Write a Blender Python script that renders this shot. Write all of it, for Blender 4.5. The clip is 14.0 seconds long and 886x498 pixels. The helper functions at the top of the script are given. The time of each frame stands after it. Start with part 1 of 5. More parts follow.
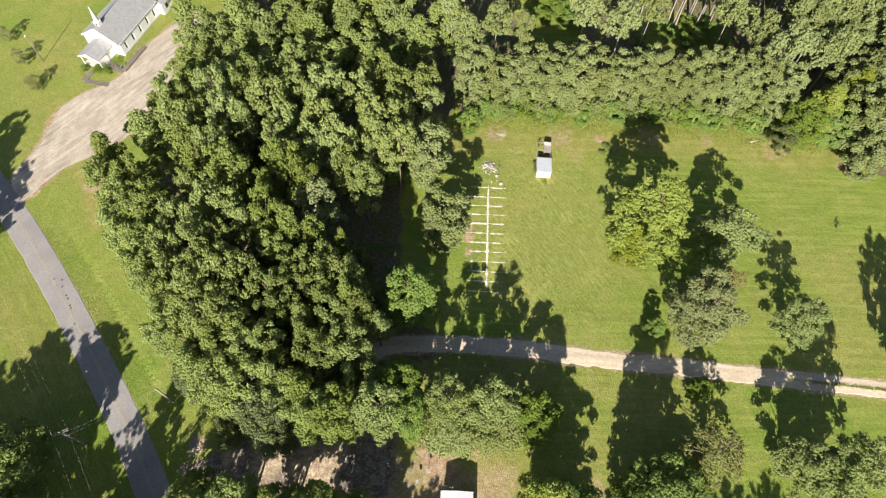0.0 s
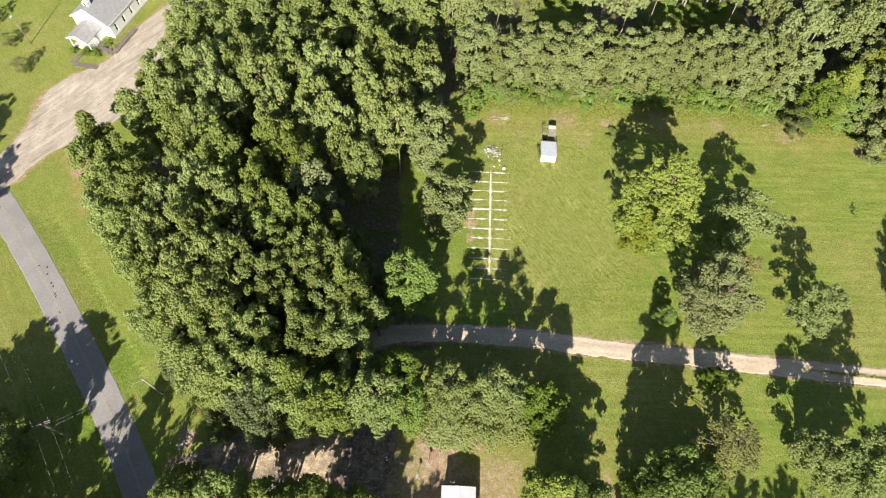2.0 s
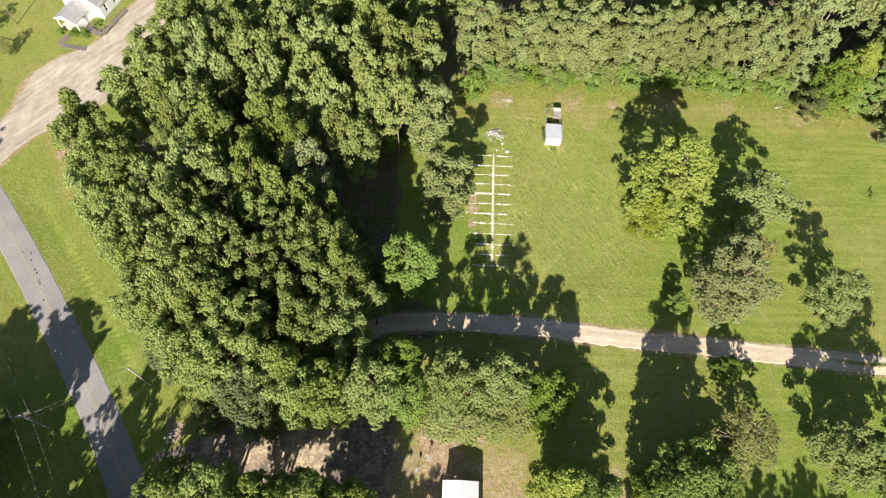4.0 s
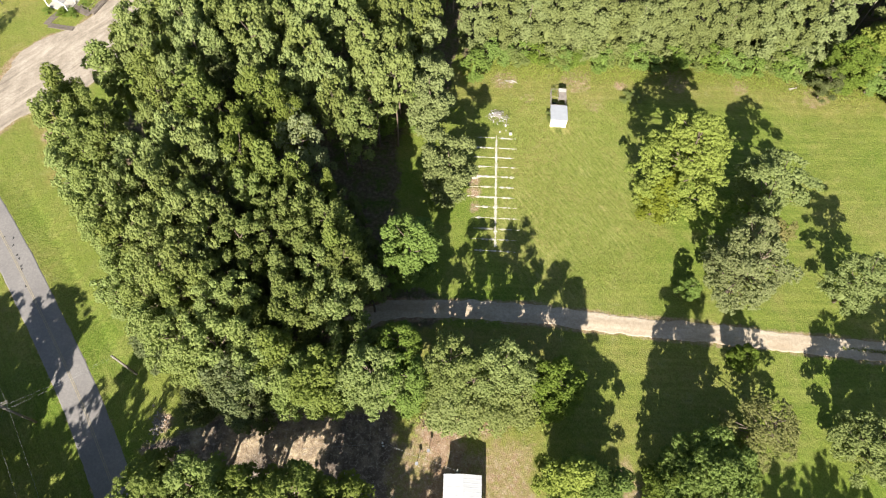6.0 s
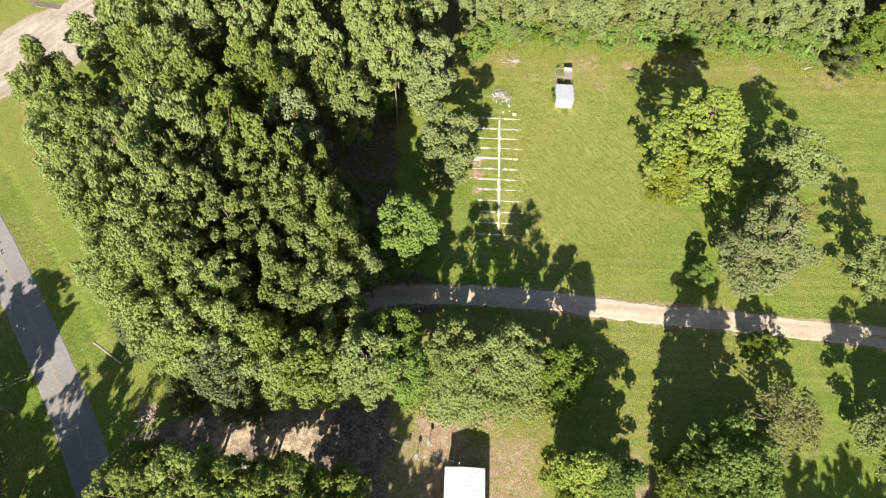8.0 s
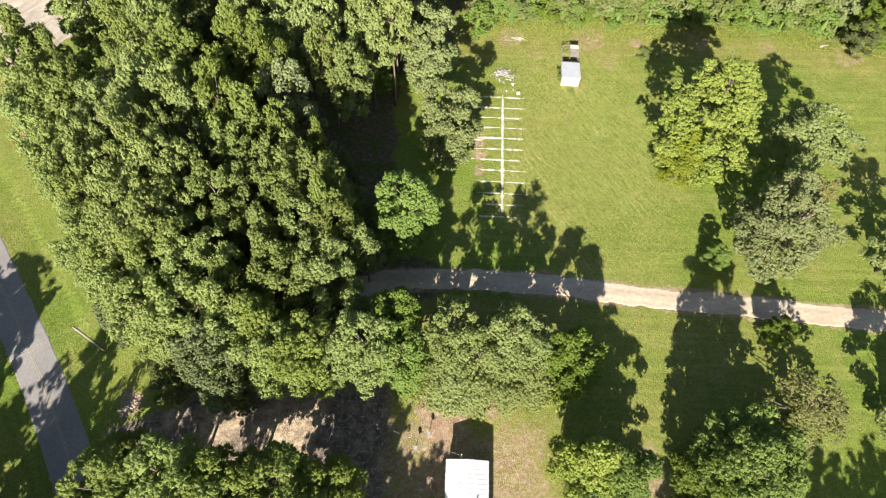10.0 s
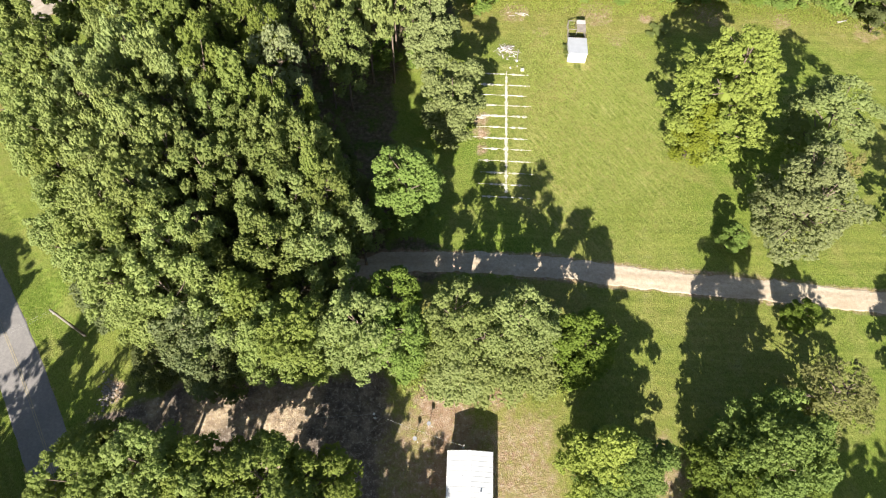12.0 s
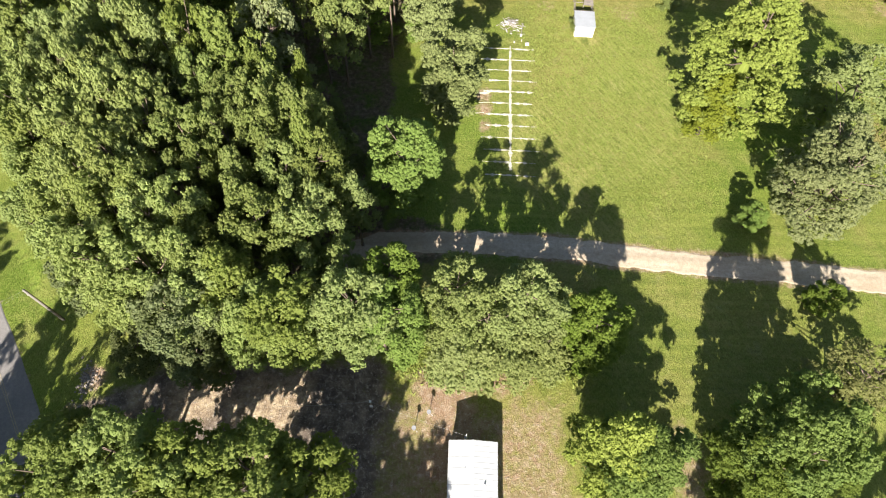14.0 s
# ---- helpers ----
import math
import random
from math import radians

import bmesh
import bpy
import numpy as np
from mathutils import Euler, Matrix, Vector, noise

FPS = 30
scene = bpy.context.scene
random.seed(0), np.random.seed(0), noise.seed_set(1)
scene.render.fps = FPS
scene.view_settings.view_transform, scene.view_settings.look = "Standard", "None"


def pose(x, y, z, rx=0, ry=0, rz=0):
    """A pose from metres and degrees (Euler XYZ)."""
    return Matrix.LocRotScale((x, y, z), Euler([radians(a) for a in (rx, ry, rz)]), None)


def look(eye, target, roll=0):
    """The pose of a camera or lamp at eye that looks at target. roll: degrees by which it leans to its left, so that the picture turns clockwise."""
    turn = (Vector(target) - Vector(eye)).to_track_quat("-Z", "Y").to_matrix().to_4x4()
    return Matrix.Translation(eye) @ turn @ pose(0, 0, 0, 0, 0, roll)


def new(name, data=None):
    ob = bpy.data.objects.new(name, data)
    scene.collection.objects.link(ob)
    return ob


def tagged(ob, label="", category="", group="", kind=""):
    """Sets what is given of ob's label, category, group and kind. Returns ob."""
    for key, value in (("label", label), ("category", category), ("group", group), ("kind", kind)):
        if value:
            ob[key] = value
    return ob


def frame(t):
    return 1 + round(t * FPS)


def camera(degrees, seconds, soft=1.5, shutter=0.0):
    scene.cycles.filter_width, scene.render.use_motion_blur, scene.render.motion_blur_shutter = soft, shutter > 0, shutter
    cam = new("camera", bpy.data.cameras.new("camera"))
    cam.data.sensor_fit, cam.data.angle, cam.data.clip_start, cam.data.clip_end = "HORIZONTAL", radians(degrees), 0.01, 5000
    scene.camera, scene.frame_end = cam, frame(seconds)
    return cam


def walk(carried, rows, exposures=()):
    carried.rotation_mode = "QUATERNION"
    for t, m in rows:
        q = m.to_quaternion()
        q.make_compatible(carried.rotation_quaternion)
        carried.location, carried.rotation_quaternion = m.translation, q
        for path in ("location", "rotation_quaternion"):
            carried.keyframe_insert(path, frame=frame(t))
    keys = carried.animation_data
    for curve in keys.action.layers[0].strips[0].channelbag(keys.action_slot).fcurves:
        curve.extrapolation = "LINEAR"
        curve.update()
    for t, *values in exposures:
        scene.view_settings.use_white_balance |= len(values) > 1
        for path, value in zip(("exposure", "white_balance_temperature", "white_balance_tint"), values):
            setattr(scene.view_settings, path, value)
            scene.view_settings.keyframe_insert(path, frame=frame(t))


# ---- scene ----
# ---- camera: a drone that holds its heading and sinks straight down at 3 m/s ----
cam = camera(70.0, 14.0, soft=1.1)
ROWS = []
for k in range(0, 29):
    u = k / 28
    ROWS.append((14.0 * u, pose(0, 0, 120.0 * (1 - 0.34867 * u - 0.00067 * u * u), 28.403, 0, 0.512 * u)
                 @ pose(0, 0, 0, 0, 0, 1.994 - 0.606 * u)))
walk(cam, ROWS, exposures=[(0.0, 1.32), (14.0, 1.51)])

# ---- sky and sun ----
SUN_ELEV, SUN_DIR = 30.0, Vector((0.168, 0.986, 0.0))  # the way in which shadows fall
world = bpy.data.worlds.new("sky")
scene.world = world
world.use_nodes = True
wn = world.node_tree
sky = wn.nodes.new("ShaderNodeTexSky")
sky.sky_type, sky.sun_disc = "NISHITA", False
sky.sun_elevation, sky.sun_rotation = radians(SUN_ELEV), math.atan2(-SUN_DIR.x, -SUN_DIR.y)
wn.links.new(sky.outputs[0], wn.nodes["Background"].inputs[0])
wn.nodes["Background"].inputs[1].default_value = 0.050
sun_data = bpy.data.lights.new("sun", "SUN")
sun_data.energy, sun_data.angle, sun_data.color = 5.0, radians(0.53), (1.0, 0.94, 0.84)
sun = new("sun", sun_data)
sun.matrix_world = look((0, 0, 100), Vector((0, 0, 100)) + SUN_DIR * math.cos(radians(SUN_ELEV)) - Vector((0, 0, math.sin(radians(SUN_ELEV)))))


# ---- materials ----
class Nodes:
    """A small wrapper to write node materials in few lines."""

    def __init__(self, name):
        self.mat = bpy.data.materials.new(name)
        self.mat.use_nodes = True
        self.tree = self.mat.node_tree
        self.bsdf = self.tree.nodes["Principled BSDF"]
        self.out = self.tree.nodes["Material Output"]
        self.coords = self.tree.nodes.new("ShaderNodeTexCoord")

    def put(self, kind, **inputs):
        node = self.tree.nodes.new(kind)
        for key, value in inputs.items():
            self.plug(node.inputs[key.replace("_", " ")], value)
        return node

    def plug(self, socket, value):
        if isinstance(value, bpy.types.NodeSocket):
            self.tree.links.new(value, socket)
        else:
            socket.default_value = (*value, 1) if isinstance(value, tuple) and len(value) == 3 and socket.type == "RGBA" else value

    def noise(self, scale, detail=4.0, rough=0.6, stretch=(1, 1, 1), distortion=0.0):
        m = self.put("ShaderNodeMapping", Scale=stretch)
        self.plug(m.inputs["Vector"], self.coords.outputs["Object"])
        return self.put("ShaderNodeTexNoise", Vector=m.outputs[0], Scale=scale, Detail=detail, Roughness=rough, Distortion=distortion).outputs["Fac"]

    def ramp(self, fac, *stops):
        node = self.put("ShaderNodeValToRGB", Fac=fac)
        for k, (at, colour) in enumerate(stops):
            e = node.color_ramp.elements[k] if k < 2 else node.color_ramp.elements.new(at)
            e.position, e.color = at, (*colour, 1) if isinstance(colour, tuple) else (colour, colour, colour, 1)
        return node.outputs["Color"]

    def mix(self, fac, a, b, how="MIX"):
        node = self.tree.nodes.new("ShaderNodeMix")
        node.data_type, node.blend_type = "RGBA", how
        for k, v in ((0, fac), (6, a), (7, b)):
            self.plug(node.inputs[k], v)
        return node.outputs[2]

    def maths(self, how, a, b=0.0, clamp=False):
        node = self.tree.nodes.new("ShaderNodeMath")
        node.operation, node.use_clamp = how, clamp
        self.plug(node.inputs[0], a), self.plug(node.inputs[1], b)
        return node.outputs[0]

    def attribute(self, name):
        node = self.tree.nodes.new("ShaderNodeAttribute")
        node.attribute_name = name
        return node.outputs["Fac"]

    def bump(self, height, strength, distance):
        self.plug(self.bsdf.inputs["Normal"], self.put("ShaderNodeBump", Height=height, Strength=strength, Distance=distance).outputs[0])

    def done(self, colour, rough=0.8, metal=0.0, spec=0.3):
        self.plug(self.bsdf.inputs["Base Color"], colour)
        self.plug(self.bsdf.inputs["Roughness"], rough)
        self.plug(self.bsdf.inputs["Metallic"], metal)
        self.bsdf.inputs["Specular IOR Level"].default_value = spec
        return self.mat


def plain(name, colour, rough=0.7, metal=0.0, scale=2.0, wear=0.25, bump=0.0, stretch=(1, 1, 1), spec=0.3):
    """A surface of one colour with blotches at two scales."""
    n = Nodes(name)
    dark = tuple(c * (1 - wear) for c in colour)
    light = tuple(min(1, c * (1 + wear * 0.6)) for c in colour)
    big = n.noise(scale, 4, 0.6, stretch)
    fine = n.noise(scale * 9, 3, 0.6, stretch)
    c = n.mix(n.ramp(fine, (0.35, 0.0), (0.7, 0.5)), n.ramp(big, (0.3, dark), (0.7, light)), colour)
    if bump:
        n.bump(fine, 0.5, bump)
    return n.done(c, rough, metal, spec)


def leaf_material(name, dark, light, translucent=0.48, hue=0.0):
    """Leaves: colour varies from tree to tree, clump to clump and leaf to leaf."""
    n = Nodes(name)
    per_leaf = n.tree.nodes.new("ShaderNodeNewGeometry").outputs["Random Per Island"]
    per_tree = n.tree.nodes.new("ShaderNodeObjectInfo").outputs["Random"]
    clump = n.noise(0.9, 4, 0.7)
    mixed = n.maths("ADD", n.maths("ADD", n.maths("MULTIPLY", per_leaf, 0.16), 0.14), n.maths("MULTIPLY", n.ramp(clump, (0.3, 0.0), (0.7, 1.0)), 0.28))
    mixed = n.maths("ADD", mixed, n.maths("MULTIPLY", n.attribute("tone"), 0.34))
    c = n.ramp(mixed, (0.1, dark), (0.55, tuple((a + b) / 2 for a, b in zip(dark, light))), (0.92, light))
    value = n.put("ShaderNodeHueSaturation", Color=c)
    n.plug(value.inputs["Hue"], n.maths("ADD", 0.491 + hue, n.maths("MULTIPLY", per_tree, 0.012)))
    n.plug(value.inputs["Value"], n.maths("ADD", 0.84, n.maths("MULTIPLY", per_tree, 0.36)))
    n.plug(value.inputs["Saturation"], n.maths("SUBTRACT", 1.10, n.maths("MULTIPLY", per_tree, 0.14)))
    n.done(value.outputs[0], 0.68, 0.0, 0.12)
    thin = n.put("ShaderNodeBsdfTranslucent", Color=n.mix(0.5, value.outputs[0], (0.16, 0.22, 0.03)))
    both = n.tree.nodes.new("ShaderNodeMixShader")
    both.inputs[0].default_value = translucent
    n.tree.links.new(n.bsdf.outputs[0], both.inputs[1])
    n.tree.links.new(thin.outputs[0], both.inputs[2])
    n.tree.links.new(both.outputs[0], n.out.inputs["Surface"])
    return n.mat


LEAVES = {
    "oak": leaf_material("oak_leaves", (0.178, 0.234, 0.072), (0.282, 0.314, 0.112)),
    "dark": leaf_material("dark_oak_leaves", (0.124, 0.158, 0.064), (0.197, 0.212, 0.097)),
    "hickory": leaf_material("hickory_leaves", (0.176, 0.236, 0.060), (0.285, 0.326, 0.100)),
    "olive": leaf_material("olive_leaves", (0.226, 0.290, 0.090), (0.320, 0.358, 0.126)),
    "grey": leaf_material("grey_green_leaves", (0.196, 0.244, 0.078), (0.288, 0.322, 0.122)),
    "grove": leaf_material("grove_pine_needles", (0.218, 0.272, 0.094), (0.300, 0.335, 0.122), 0.42),
    "maple": leaf_material("maple_leaves", (0.140, 0.217, 0.043), (0.235, 0.308, 0.081), 0.42),
    "lime": leaf_material("yellow_green_leaves", (0.184, 0.232, 0.038), (0.286, 0.320, 0.070), 0.42),
    "edge": leaf_material("mixed_green_leaves", (0.098, 0.150, 0.034), (0.205, 0.256, 0.064), 0.42),
    "pine": leaf_material("pine_needles", (0.171, 0.206, 0.075), (0.224, 0.249, 0.103), 0.32),
    "silver": leaf_material("silvery_leaves", (0.241, 0.280, 0.120), (0.329, 0.349, 0.180)),
    "feather": leaf_material("feathery_leaves", (0.235, 0.285, 0.100), (0.375, 0.410, 0.175)),
    "rust": leaf_material("rust_tipped_leaves", (0.200, 0.205, 0.070), (0.330, 0.275, 0.115)),
    "sparse": leaf_material("thin_dry_leaves", (0.190, 0.205, 0.070), (0.290, 0.285, 0.120)),
}
bark = plain("bark", (0.17, 0.13, 0.10), 0.9, scale=3, wear=0.4, bump=0.05, stretch=(1, 1, 0.25))
pale_bark = plain("pine_bark", (0.25, 0.215, 0.185), 0.9, scale=3, wear=0.35, bump=0.05, stretch=(1, 1, 0.25))


def ground_material():
    n = Nodes("grass_and_soil")
    dirt, dry, lush, shade_floor = (n.attribute(k) for k in ("dirt", "dry", "lush", "litter"))
    broad = n.noise(0.06, 5, 0.6)
    mid = n.noise(0.5, 6, 0.7)
    fine = n.noise(1.9, 6, 0.82)
    blades = n.noise(5.5, 4, 0.8, (1, 0.55, 1))
    swath = n.noise(1.0, 3, 0.6, (0.07, 0.9, 1))
    along = n.put("ShaderNodeMapping", Rotation=(0, 0, radians(-52)), Scale=(25, 0.67, 1))
    along.vector_type = "TEXTURE"
    n.plug(along.inputs["Vector"], n.coords.outputs["Object"])
    rows = n.put("ShaderNodeTexNoise", Vector=along.outputs[0], Scale=1.0, Detail=3.0, Roughness=0.5).outputs["Fac"]
    turned = n.put("ShaderNodeMapping", Rotation=(0, 0, radians(-55)), Scale=(2.1, 0.5, 1))
    turned.vector_type = "TEXTURE"
    n.plug(turned.inputs["Vector"], n.coords.outputs["Object"])
    strokes = n.put("ShaderNodeTexNoise", Vector=turned.outputs[0], Scale=0.95, Detail=6.0, Roughness=0.8).outputs["Fac"]
    mown = n.ramp(broad, (0.3, (0.104, 0.186, 0.016)), (0.5, (0.146, 0.226, 0.024)), (0.72, (0.204, 0.254, 0.042)))
    mown = n.mix(n.ramp(n.noise(0.22, 5, 0.7), (0.42, 0.0), (0.60, 0.7)), mown, (0.092, 0.172, 0.018))
    mown = n.mix(n.ramp(mid, (0.40, 0.0), (0.65, 0.55)), mown, (0.118, 0.185, 0.021))
    mown = n.mix(n.maths("MULTIPLY", n.attribute("meadow"), n.ramp(swath, (0.40, 0.85), (0.52, 0.0))), mown, (0.082, 0.150, 0.014))
    mown = n.mix(n.maths("MULTIPLY", n.attribute("meadow"), n.ramp(swath, (0.52, 0.0), (0.64, 0.6))), mown, (0.245, 0.300, 0.060))
    tall = n.ramp(strokes, (0.38, (0.100, 0.165, 0.024)), (0.5, (0.230, 0.285, 0.062)), (0.60, (0.400, 0.390, 0.140)))
    mown = n.mix(0.30, mown, n.ramp(strokes, (0.38, (0.085, 0.150, 0.016)), (0.5, (0.165, 0.228, 0.034)), (0.62, (0.300, 0.320, 0.085))))
    mown = n.mix(n.maths("MULTIPLY", n.attribute("west"), n.ramp(rows, (0.42, 0.65), (0.56, 0.0))), mown, (0.100, 0.150, 0.018))
    grass = n.mix(lush, mown, tall)
    grass = n.mix(n.attribute("wet"), grass, (0.098, 0.172, 0.018))
    patch = n.ramp(n.noise(0.16, 6, 0.72, distortion=0.6), (0.50, 0.0), (0.66, 0.7))
    patch = n.maths("MULTIPLY", patch, n.maths("ADD", 0.62, n.maths("MULTIPLY", lush, 0.38)))
    grass = n.mix(patch, grass, n.ramp(fine, (0.38, (0.235, 0.215, 0.062)), (0.6, (0.365, 0.325, 0.130))))
    straw = n.ramp(mid, (0.3, (0.215, 0.162, 0.056)), (0.55, (0.355, 0.255, 0.105)), (0.72, (0.450, 0.345, 0.220)))
    grass = n.mix(n.maths("MULTIPLY", dry, n.ramp(n.noise(0.9, 5, 0.7), (0.25, 0.45), (0.65, 1.0))), grass, straw)
    grass = n.mix(n.ramp(fine, (0.40, 0.65), (0.52, 0.0)), grass, n.mix(0.58, grass, (0.045, 0.070, 0.012)))
    grass = n.mix(n.ramp(blades, (0.48, 0.0), (0.62, 0.55)), grass, n.mix(0.55, grass, (0.46, 0.48, 0.135)))
    soil = n.ramp(n.noise(0.7, 6, 0.7), (0.25, (0.20, 0.120, 0.075)), (0.5, (0.345, 0.230, 0.150)), (0.75, (0.50, 0.385, 0.270)))
    # yard soil with shade put into its colour; pale sand in the sun pools
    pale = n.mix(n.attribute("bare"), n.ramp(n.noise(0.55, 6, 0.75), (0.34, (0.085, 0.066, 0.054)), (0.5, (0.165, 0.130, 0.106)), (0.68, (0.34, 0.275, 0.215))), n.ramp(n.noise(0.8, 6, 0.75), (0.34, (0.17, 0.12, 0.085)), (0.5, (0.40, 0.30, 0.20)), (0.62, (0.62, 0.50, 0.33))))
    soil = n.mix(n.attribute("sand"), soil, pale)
    leafy = n.ramp(n.noise(1.6, 6, 0.75), (0.3, (0.060, 0.052, 0.034)), (0.5, (0.150, 0.118, 0.075)), (0.72, (0.300, 0.235, 0.160)))
    leafy = n.mix(n.ramp(n.noise(0.35, 5, 0.7), (0.45, 0.0), (0.62, 0.9)), leafy, n.ramp(fine, (0.35, (0.040, 0.070, 0.012)), (0.65, (0.130, 0.180, 0.035))))
    edge = n.maths("ADD", n.maths("MULTIPLY", n.noise(0.8, 6, 0.75), 0.9), -0.45)
    c = n.mix(n.ramp(n.maths("ADD", shade_floor, edge), (0.4, 0.0), (0.6, 1.0)), grass, leafy)
    c = n.mix(n.ramp(n.maths("ADD", dirt, edge), (0.38, 0.0), (0.66, 1.0)), c, n.mix(n.ramp(fine, (0.52, 0.0), (0.66, 0.8)), soil, (0.62, 0.54, 0.46)))
    n.bump(n.maths("ADD", n.maths("MULTIPLY", fine, 0.7), blades), 0.85, 0.26)
    return n.done(c, 0.9, 0.0, 0.1)


def gravel_material(name, low, mid_colour, high, rut=(1, 1, 1), streak=None):
    n = Nodes(name)
    big, fine, grit = n.noise(0.28, 5, 0.65, rut), n.noise(2.0, 5, 0.75), n.noise(14, 3, 0.7)
    c = n.ramp(big, (0.3, low), (0.5, mid_colour), (0.7, high))
    c = n.mix(n.ramp(fine, (0.35, 0.55), (0.6, 0.0)), c, tuple(v * 0.72 for v in low))
    c = n.mix(n.ramp(grit, (0.5, 0.0), (0.8, 0.5)), c, tuple(min(1, v * 1.2) for v in high))
    if streak is not None:
        along = n.put("ShaderNodeMapping", Rotation=(0, 0, radians(streak)), Scale=(9.0, 1.2, 1))
        along.vector_type = "TEXTURE"
        n.plug(along.inputs["Vector"], n.coords.outputs["Object"])
        marks = n.put("ShaderNodeTexNoise", Vector=along.outputs[0], Scale=1.0, Detail=6.0, Roughness=0.68, Distortion=0.4).outputs["Fac"]
        c = n.mix(n.ramp(marks, (0.52, 0.0), (0.66, 0.62)), c, tuple(v * 0.62 for v in low))
        c = n.mix(n.ramp(marks, (0.34, 0.55), (0.46, 0.0)), c, tuple(min(1, v * 1.08) for v in high))
    n.bump(n.maths("ADD", fine, grit), 0.5, 0.05)
    return n.done(c, 0.92, 0.0, 0.15)


def asphalt_material():
    n = Nodes("worn_asphalt")
    big, fine, crack = n.noise(0.22, 5, 0.6, (1, 1, 1)), n.noise(2.5, 4, 0.7), n.noise(20, 2, 0.6)
    c = n.ramp(big, (0.3, (0.215, 0.198, 0.190)), (0.7, (0.275, 0.255, 0.240)))
    c = n.mix(n.ramp(fine, (0.4, 0.35), (0.65, 0.0)), c, (0.12, 0.115, 0.115))
    c = n.mix(n.ramp(crack, (0.5, 0.0), (0.8, 0.35)), c, (0.31, 0.30, 0.28))
    n.bump(crack, 0.4, 0.02)
    return n.done(c, 0.85, 0.0, 0.3)


grass_mat = ground_material()
tuft_mat = leaf_material("grass_blades", (0.165, 0.220, 0.034), (0.330, 0.360, 0.105), 0.35)
asphalt = asphalt_material()
lane_paint = plain("faded_yellow_paint", (0.33, 0.285, 0.20), 0.8, scale=3, wear=0.35)
drive_gravel = gravel_material("pale_gravel", (0.38, 0.298, 0.208), (0.48, 0.395, 0.295), (0.58, 0.498, 0.390), (0.4, 1.6, 1))
lot_gravel = gravel_material("sandy_gravel", (0.28, 0.235, 0.185), (0.38, 0.322, 0.258), (0.49, 0.425, 0.348), (1.2, 0.5, 1), 52)


def strip_sand_material():
    """White sand with blades of grass that grow through it."""
    n = Nodes("white_sand")
    sand = n.ramp(n.noise(2.2, 5, 0.7), (0.3, (0.36, 0.32, 0.26)), (0.6, (0.60, 0.565, 0.50)))
    c = n.mix(n.ramp(n.noise(4.5, 5, 0.8), (0.53, 0.0), (0.60, 0.85)), sand, n.ramp(n.noise(9, 3, 0.7), (0.3, (0.10, 0.14, 0.03)), (0.7, (0.27, 0.29, 0.10))))
    n.bump(n.noise(6, 4, 0.7), 0.5, 0.04)
    return n.done(c, 0.9, 0.0, 0.1)


white_sand = strip_sand_material()
white_paint = plain("white_siding", (0.86, 0.86, 0.85), 0.6, scale=0.7, wear=0.08)
white_metal = plain("white_roof_metal", (0.50, 0.505, 0.515), 0.5, 0.0, scale=0.5, wear=0.08, spec=0.5)
grey_metal = plain("galvanised_sheet", (0.60, 0.615, 0.66), 0.45, 0.3, scale=0.8, wear=0.12)
dark_tar = plain("dark_tarp", (0.03, 0.03, 0.032), 0.8)
shingle_mat = plain("grey_shingles", (0.27, 0.265, 0.265), 0.9, scale=1.2, wear=0.22, bump=0.03)
glass_dark = plain("window_glass", (0.03, 0.035, 0.045), 0.12, scale=0.4, wear=0.3, spec=0.6)
frame_white = plain("white_trim", (0.82, 0.82, 0.81), 0.55, scale=1, wear=0.05)
weathered = plain("weathered_boards", (0.27, 0.235, 0.205), 0.9, scale=1.4, wear=0.35, bump=0.02, stretch=(1, 3, 1))
ramp_wood = plain("stained_ramp_boards", (0.185, 0.155, 0.130), 0.9, scale=1.4, wear=0.35, bump=0.02, stretch=(1, 3, 1))
pole_wood = plain("grey_pole_wood", (0.20, 0.178, 0.155), 0.85, scale=2, wear=0.25, stretch=(1, 1, 0.2))
metal_grey = plain("grey_fittings", (0.62, 0.62, 0.62), 0.4, 0.4, scale=3, wear=0.1)
wire_mat = plain("aluminium_wire", (0.42, 0.42, 0.41), 0.5, 0.2, scale=3, wear=0.1)
concrete = plain("concrete", (0.48, 0.45, 0.41), 0.9, scale=1, wear=0.2, bump=0.01)
old_wood = plain("bleached_wood", (0.47, 0.425, 0.385), 0.9, scale=2, wear=0.35)
dark_inside = plain("dark_interior", (0.05, 0.045, 0.04), 0.9)


# ---- mesh helpers ----
def mesh_object(name, verts, faces, material, parent=None, label="", smooth=False):
    me = bpy.data.meshes.new(name)
    me.from_pydata([tuple(v) for v in verts], [], faces)
    me.update()
    if smooth:
        me.polygons.foreach_set("use_smooth", [True] * len(me.polygons))
    if material:
        me.materials.append(material)
    ob = new(name, me)
    ob.parent = parent
    if label:
        ob["label"] = label
    return ob


def part(name, bm, material, parent, label="", smooth=False):
    me = bpy.data.meshes.new(name)
    bmesh.ops.recalc_face_normals(bm, faces=bm.faces)
    bm.to_mesh(me)
    bm.free()
    if smooth:
        me.polygons.foreach_set("use_smooth", [True] * len(me.polygons))
    me.materials.append(material)
    ob = new(name, me)
    ob.parent = parent
    if label:
        ob["label"] = label
    return ob


